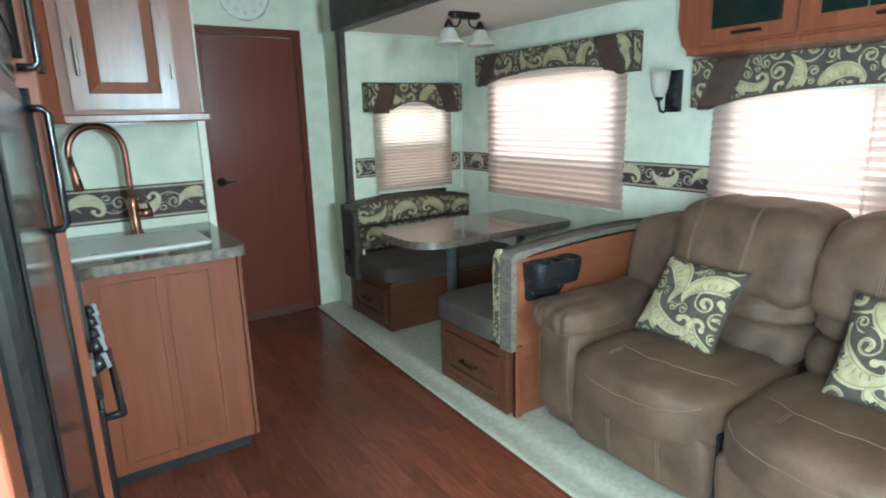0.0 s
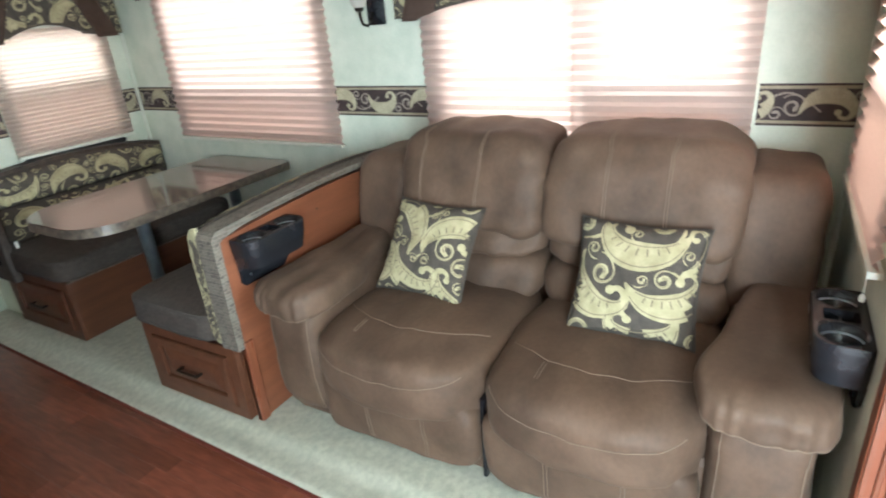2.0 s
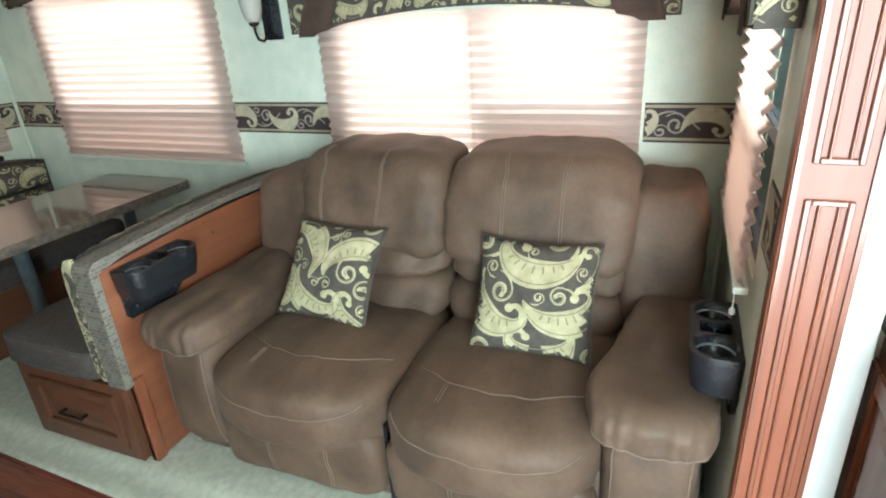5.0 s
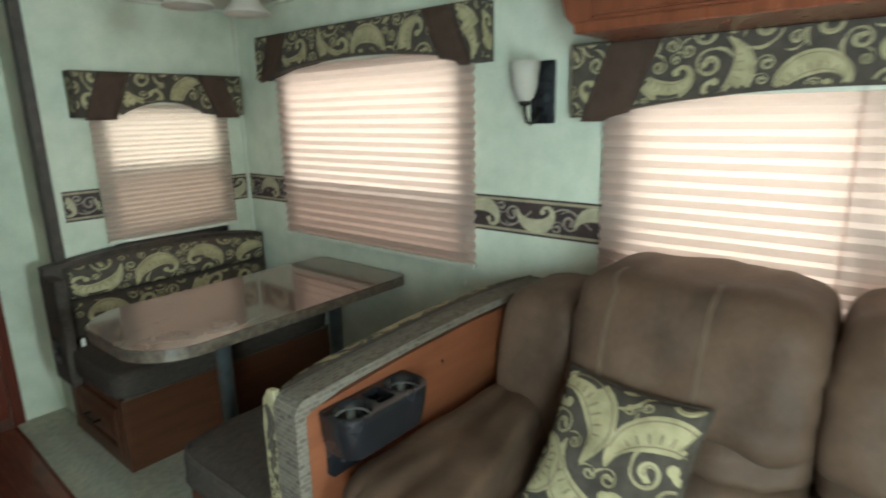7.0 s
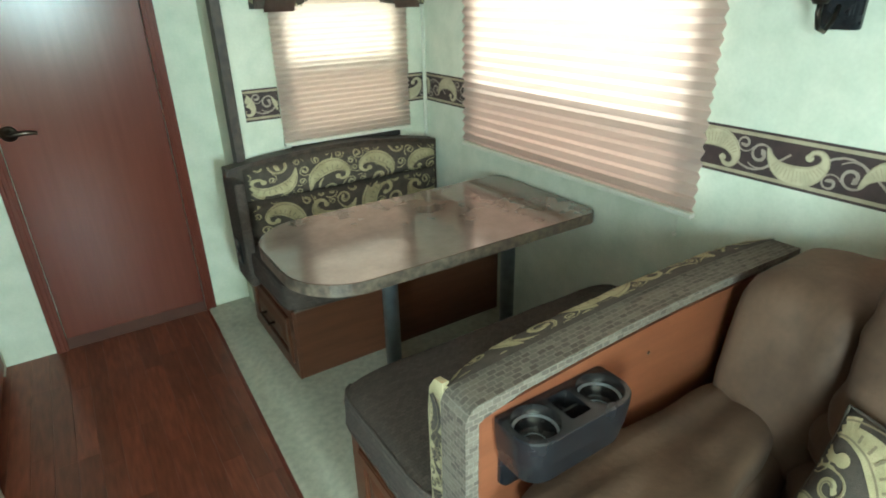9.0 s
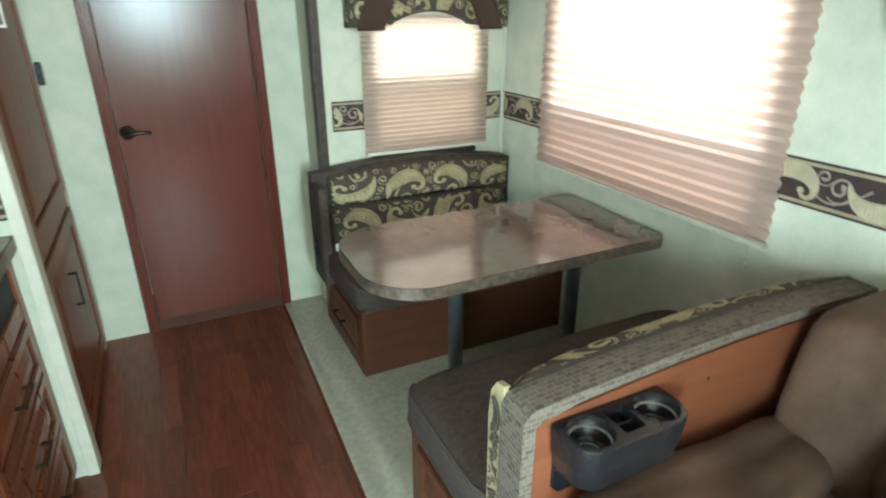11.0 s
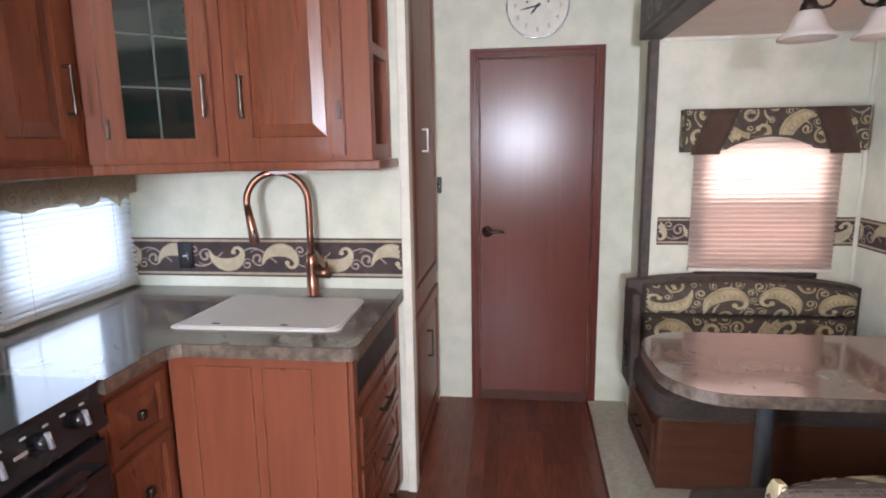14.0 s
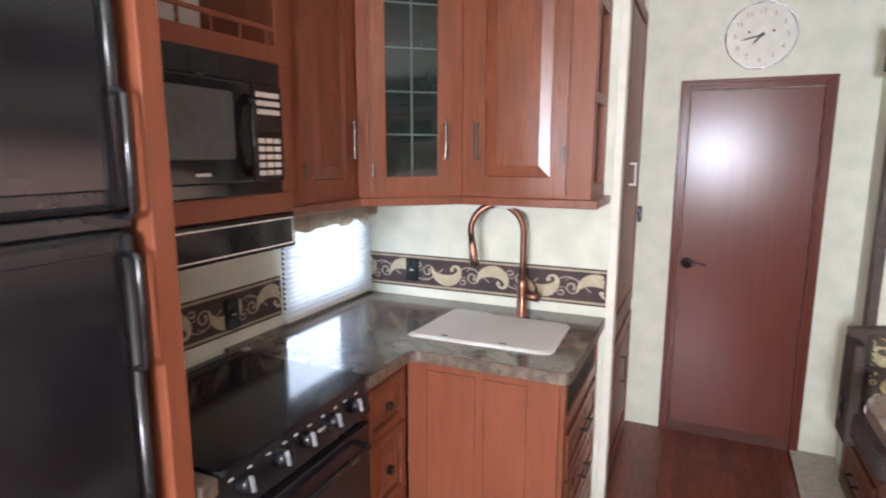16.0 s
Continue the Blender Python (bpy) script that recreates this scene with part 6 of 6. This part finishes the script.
panel_door(sc2, m @ Matrix.Translation((0.040, 0.030, 0.001)), 0.385, 0.93, "door", 0.062, handle=(0.035, 0.20, 0.13), hinge=((0.372, 0.15), (0.372, 0.8)))
part("light_rail", box((0.0, -0.022, -0.30), (0.545, 0.012, 0.018), m, 0.005), M_CHERRYD, sc2, "moulded lower rail")
part("torn_edge", prism([(0.13, -0.022), (0.29, -0.022), (0.27, -0.032), (0.22, -0.030), (0.17, -0.036), (0.15, -0.028)], 0.0, 0.008, m), M_LABEL, sc2, "torn pale edge under the rail")
part("end_foot", box((0.545, 2.60, 1.412), (0.562, YP - 0.004, 1.432), None, 0.004), M_CHERRYD, sc2)

# pantry
pn = thing("pantry_cabinet", (0.3, 3.43, 0), "tall cherry pantry with raised panel doors", "cabinet")
part("body", box((XL + 0.002, YP + 0.066, 0.0), (0.585, YF - 0.002, ZC - 0.005), None, 0.002), M_CHERRY, pn)
m = facing((0.585, YP + 0.066, 0.0), "+x")
part("stile", box((0.0, 0.0, 0.0), (0.055, ZC - 0.005, 0.018), m, 0.004), M_DOOR, pn)
part("far_stile", box((0.82, 0.0, 0.0), (0.900, ZC - 0.005, 0.012), m, 0.003), M_TRIMW, pn, "cream far edge strip")
part("mid_rail", box((0.055, 0.735, 0.0), (0.82, 0.80, 0.014), m, 0.003), M_CHERRY, pn)
panel_door(pn, m @ Matrix.Translation((0.06, 0.795, 0.002)), 0.755, 1.55, "door", 0.065, handle=(0.30, 0.72, 0.10, True, M_WHITE), mats=(M_CHERRY, M_CHERRY))
panel_door(pn, m @ Matrix.Translation((0.06, 0.055, 0.002)), 0.755, 0.675, "door", 0.065, handle=(0.34, 0.46, 0.13), mats=(M_CHERRY, M_CHERRY))

# fridge in its surround
fr = thing("refrigerator", (-0.35, 0.80, 0), "glossy black two-door refrigerator with loop handles", "refrigerator")
part("case", box((XL + 0.003, 0.412, 0.24), (-0.085, 1.185, 2.17), None, 0.004), M_BLACK, fr)
m = facing((-0.085, 0.412, 0), "+x")
for v0, v1, grip in ((0.26, 1.475, 1.32), (1.505, 2.15, 1.61)):
    d = part("door", box((0.004, v0, 0.002), (0.769, v1, 0.050), m, 0.018, 4), M_FRIDGEF, fr, "dark framed door")
    part("black_panel", box((0.040, v0 + 0.04, 0.050), (0.731, v1 - 0.04, 0.054), m, 0.003), M_FRIDGE, d, "glossy black door panel")
    part("side_moulding", tube([m @ Vector((0.752, v0 + 0.01, 0.050)), m @ Vector((0.752, v1 - 0.01, 0.050))], 0.012, 10), M_FRIDGEF, d, smooth=True)
    part("handle", tube([m @ Vector(p) for p in ((0.745, grip - 0.11, 0.050), (0.747, grip - 0.11, 0.075), (0.748, grip - 0.10, 0.083), (0.748, grip + 0.10, 0.083), (0.747, grip + 0.11, 0.075), (0.745, grip + 0.11, 0.050))], 0.007, 8), M_FRIDGE, d, "black loop handle", True)
part("middle_strip", box((0.004, 1.475, 0.004), (0.769, 1.505, 0.046), m, 0.004), M_FRIDGEF, fr, "pale grey middle strip")
part("vent_grille", box((0.004, 0.05, 0.0), (0.769, 0.235, 0.012), m, 0.003), M_BLACK, fr)
sur = thing("fridge_surround", (-0.3, 0.8, 0), "cherry panels round the refrigerator", "cabinet")
part("far_panel", box((XL + 0.002, 1.200, 0.0), (-0.008, 1.250, ZC - 0.004), None, 0.003), M_CHERRY, sur)
part("near_panel", box((XL + 0.002, 0.342, 0.0), (-0.055, 0.402, ZC - 0.004), None, 0.003), M_CHERRY, sur)
part("upper_panel", box((XL + 0.002, 0.404, 2.19), (-0.05, 1.198, ZC - 0.004), None, 0.003), M_CHERRY, sur)
part("lower_case", box((XL + 0.002, 0.404, 0.0), (-0.12, 1.198, 0.235)), M_CHERRY, sur)

# low cabinet beyond the jamb
low = thing("low_cabinet", (1.43, -0.8, 0), "dark cherry low cabinet with black worktop", "cabinet")
part("body", box((1.20, -1.24, 0.0), (1.678, -0.315, 0.885), None, 0.003), M_CHERRYD, low)
part("top", box((1.165, -1.245, 0.886), (1.678, -0.290, 0.925), None, 0.006), M_COUNTER, low, "dark laminate top")
m = facing((1.665, -0.315, 0.0), "+y")
panel_door(low, m @ Matrix.Translation((0.02, 0.10, 0.001)), 0.43, 0.72, "end_panel", 0.05)

# ---- outside ----
tagged(part("ground", box((-60, -60, -0.20), (60, 60, -0.064)), mat("dry_grass", (0.16, 0.16, 0.09), (0.10, 0.11, 0.06), rough=0.95, scale=2)), "dry grass around the trailer", "ground", kind="structure")

# ---- floor planks ----
rnd = random.Random(7)
lengths = (0.30, 0.38, 0.46, 0.54)
made = {}
x = 1.462
while x > -0.05:
    y = YF - rnd.uniform(0.0, 0.4)
    first = True
    top = YF - 0.001
    while top > -0.75:
        ln = rnd.choice(lengths)
        if first:
            ln = rnd.choice(lengths[:2])
            first = False
        if ln not in made:
            bm = box((-0.0350, -ln / 2 + 0.0003, -0.003), (0.0350, ln / 2 - 0.0003, 0.0), None, 0.0005, 1)
            ob = part("plank", bm, M_FLOOR, floor)
            made[ln] = ob.data
        else:
            ob = new("plank", made[ln])
            ob.parent = floor
        ob.location = Vector((x - 0.0352, top - ln / 2, -0.0015)) - floor.location
        top -= ln
    x -= 0.0704
tagged(part("rear_flooring", box((XL, YB, -0.0035), (1.468, -0.76, -0.0008)), M_FLOOR), "reddish laminate floor behind the walker", "floor", kind="structure")
trim_line = [(carpet_edge(YN - 0.06) - 0.010, YN - 0.06), (carpet_edge(YN - 0.06) + 0.005, YN - 0.06), (carpet_edge(YF) + 0.005, YF), (carpet_edge(YF) - 0.010, YF)]
tagged(part("carpet_trim", prism(trim_line, -0.002, 0.007, None, 0.002), M_DOOR), "thin brown floor edge strip", "trim", kind="structure")
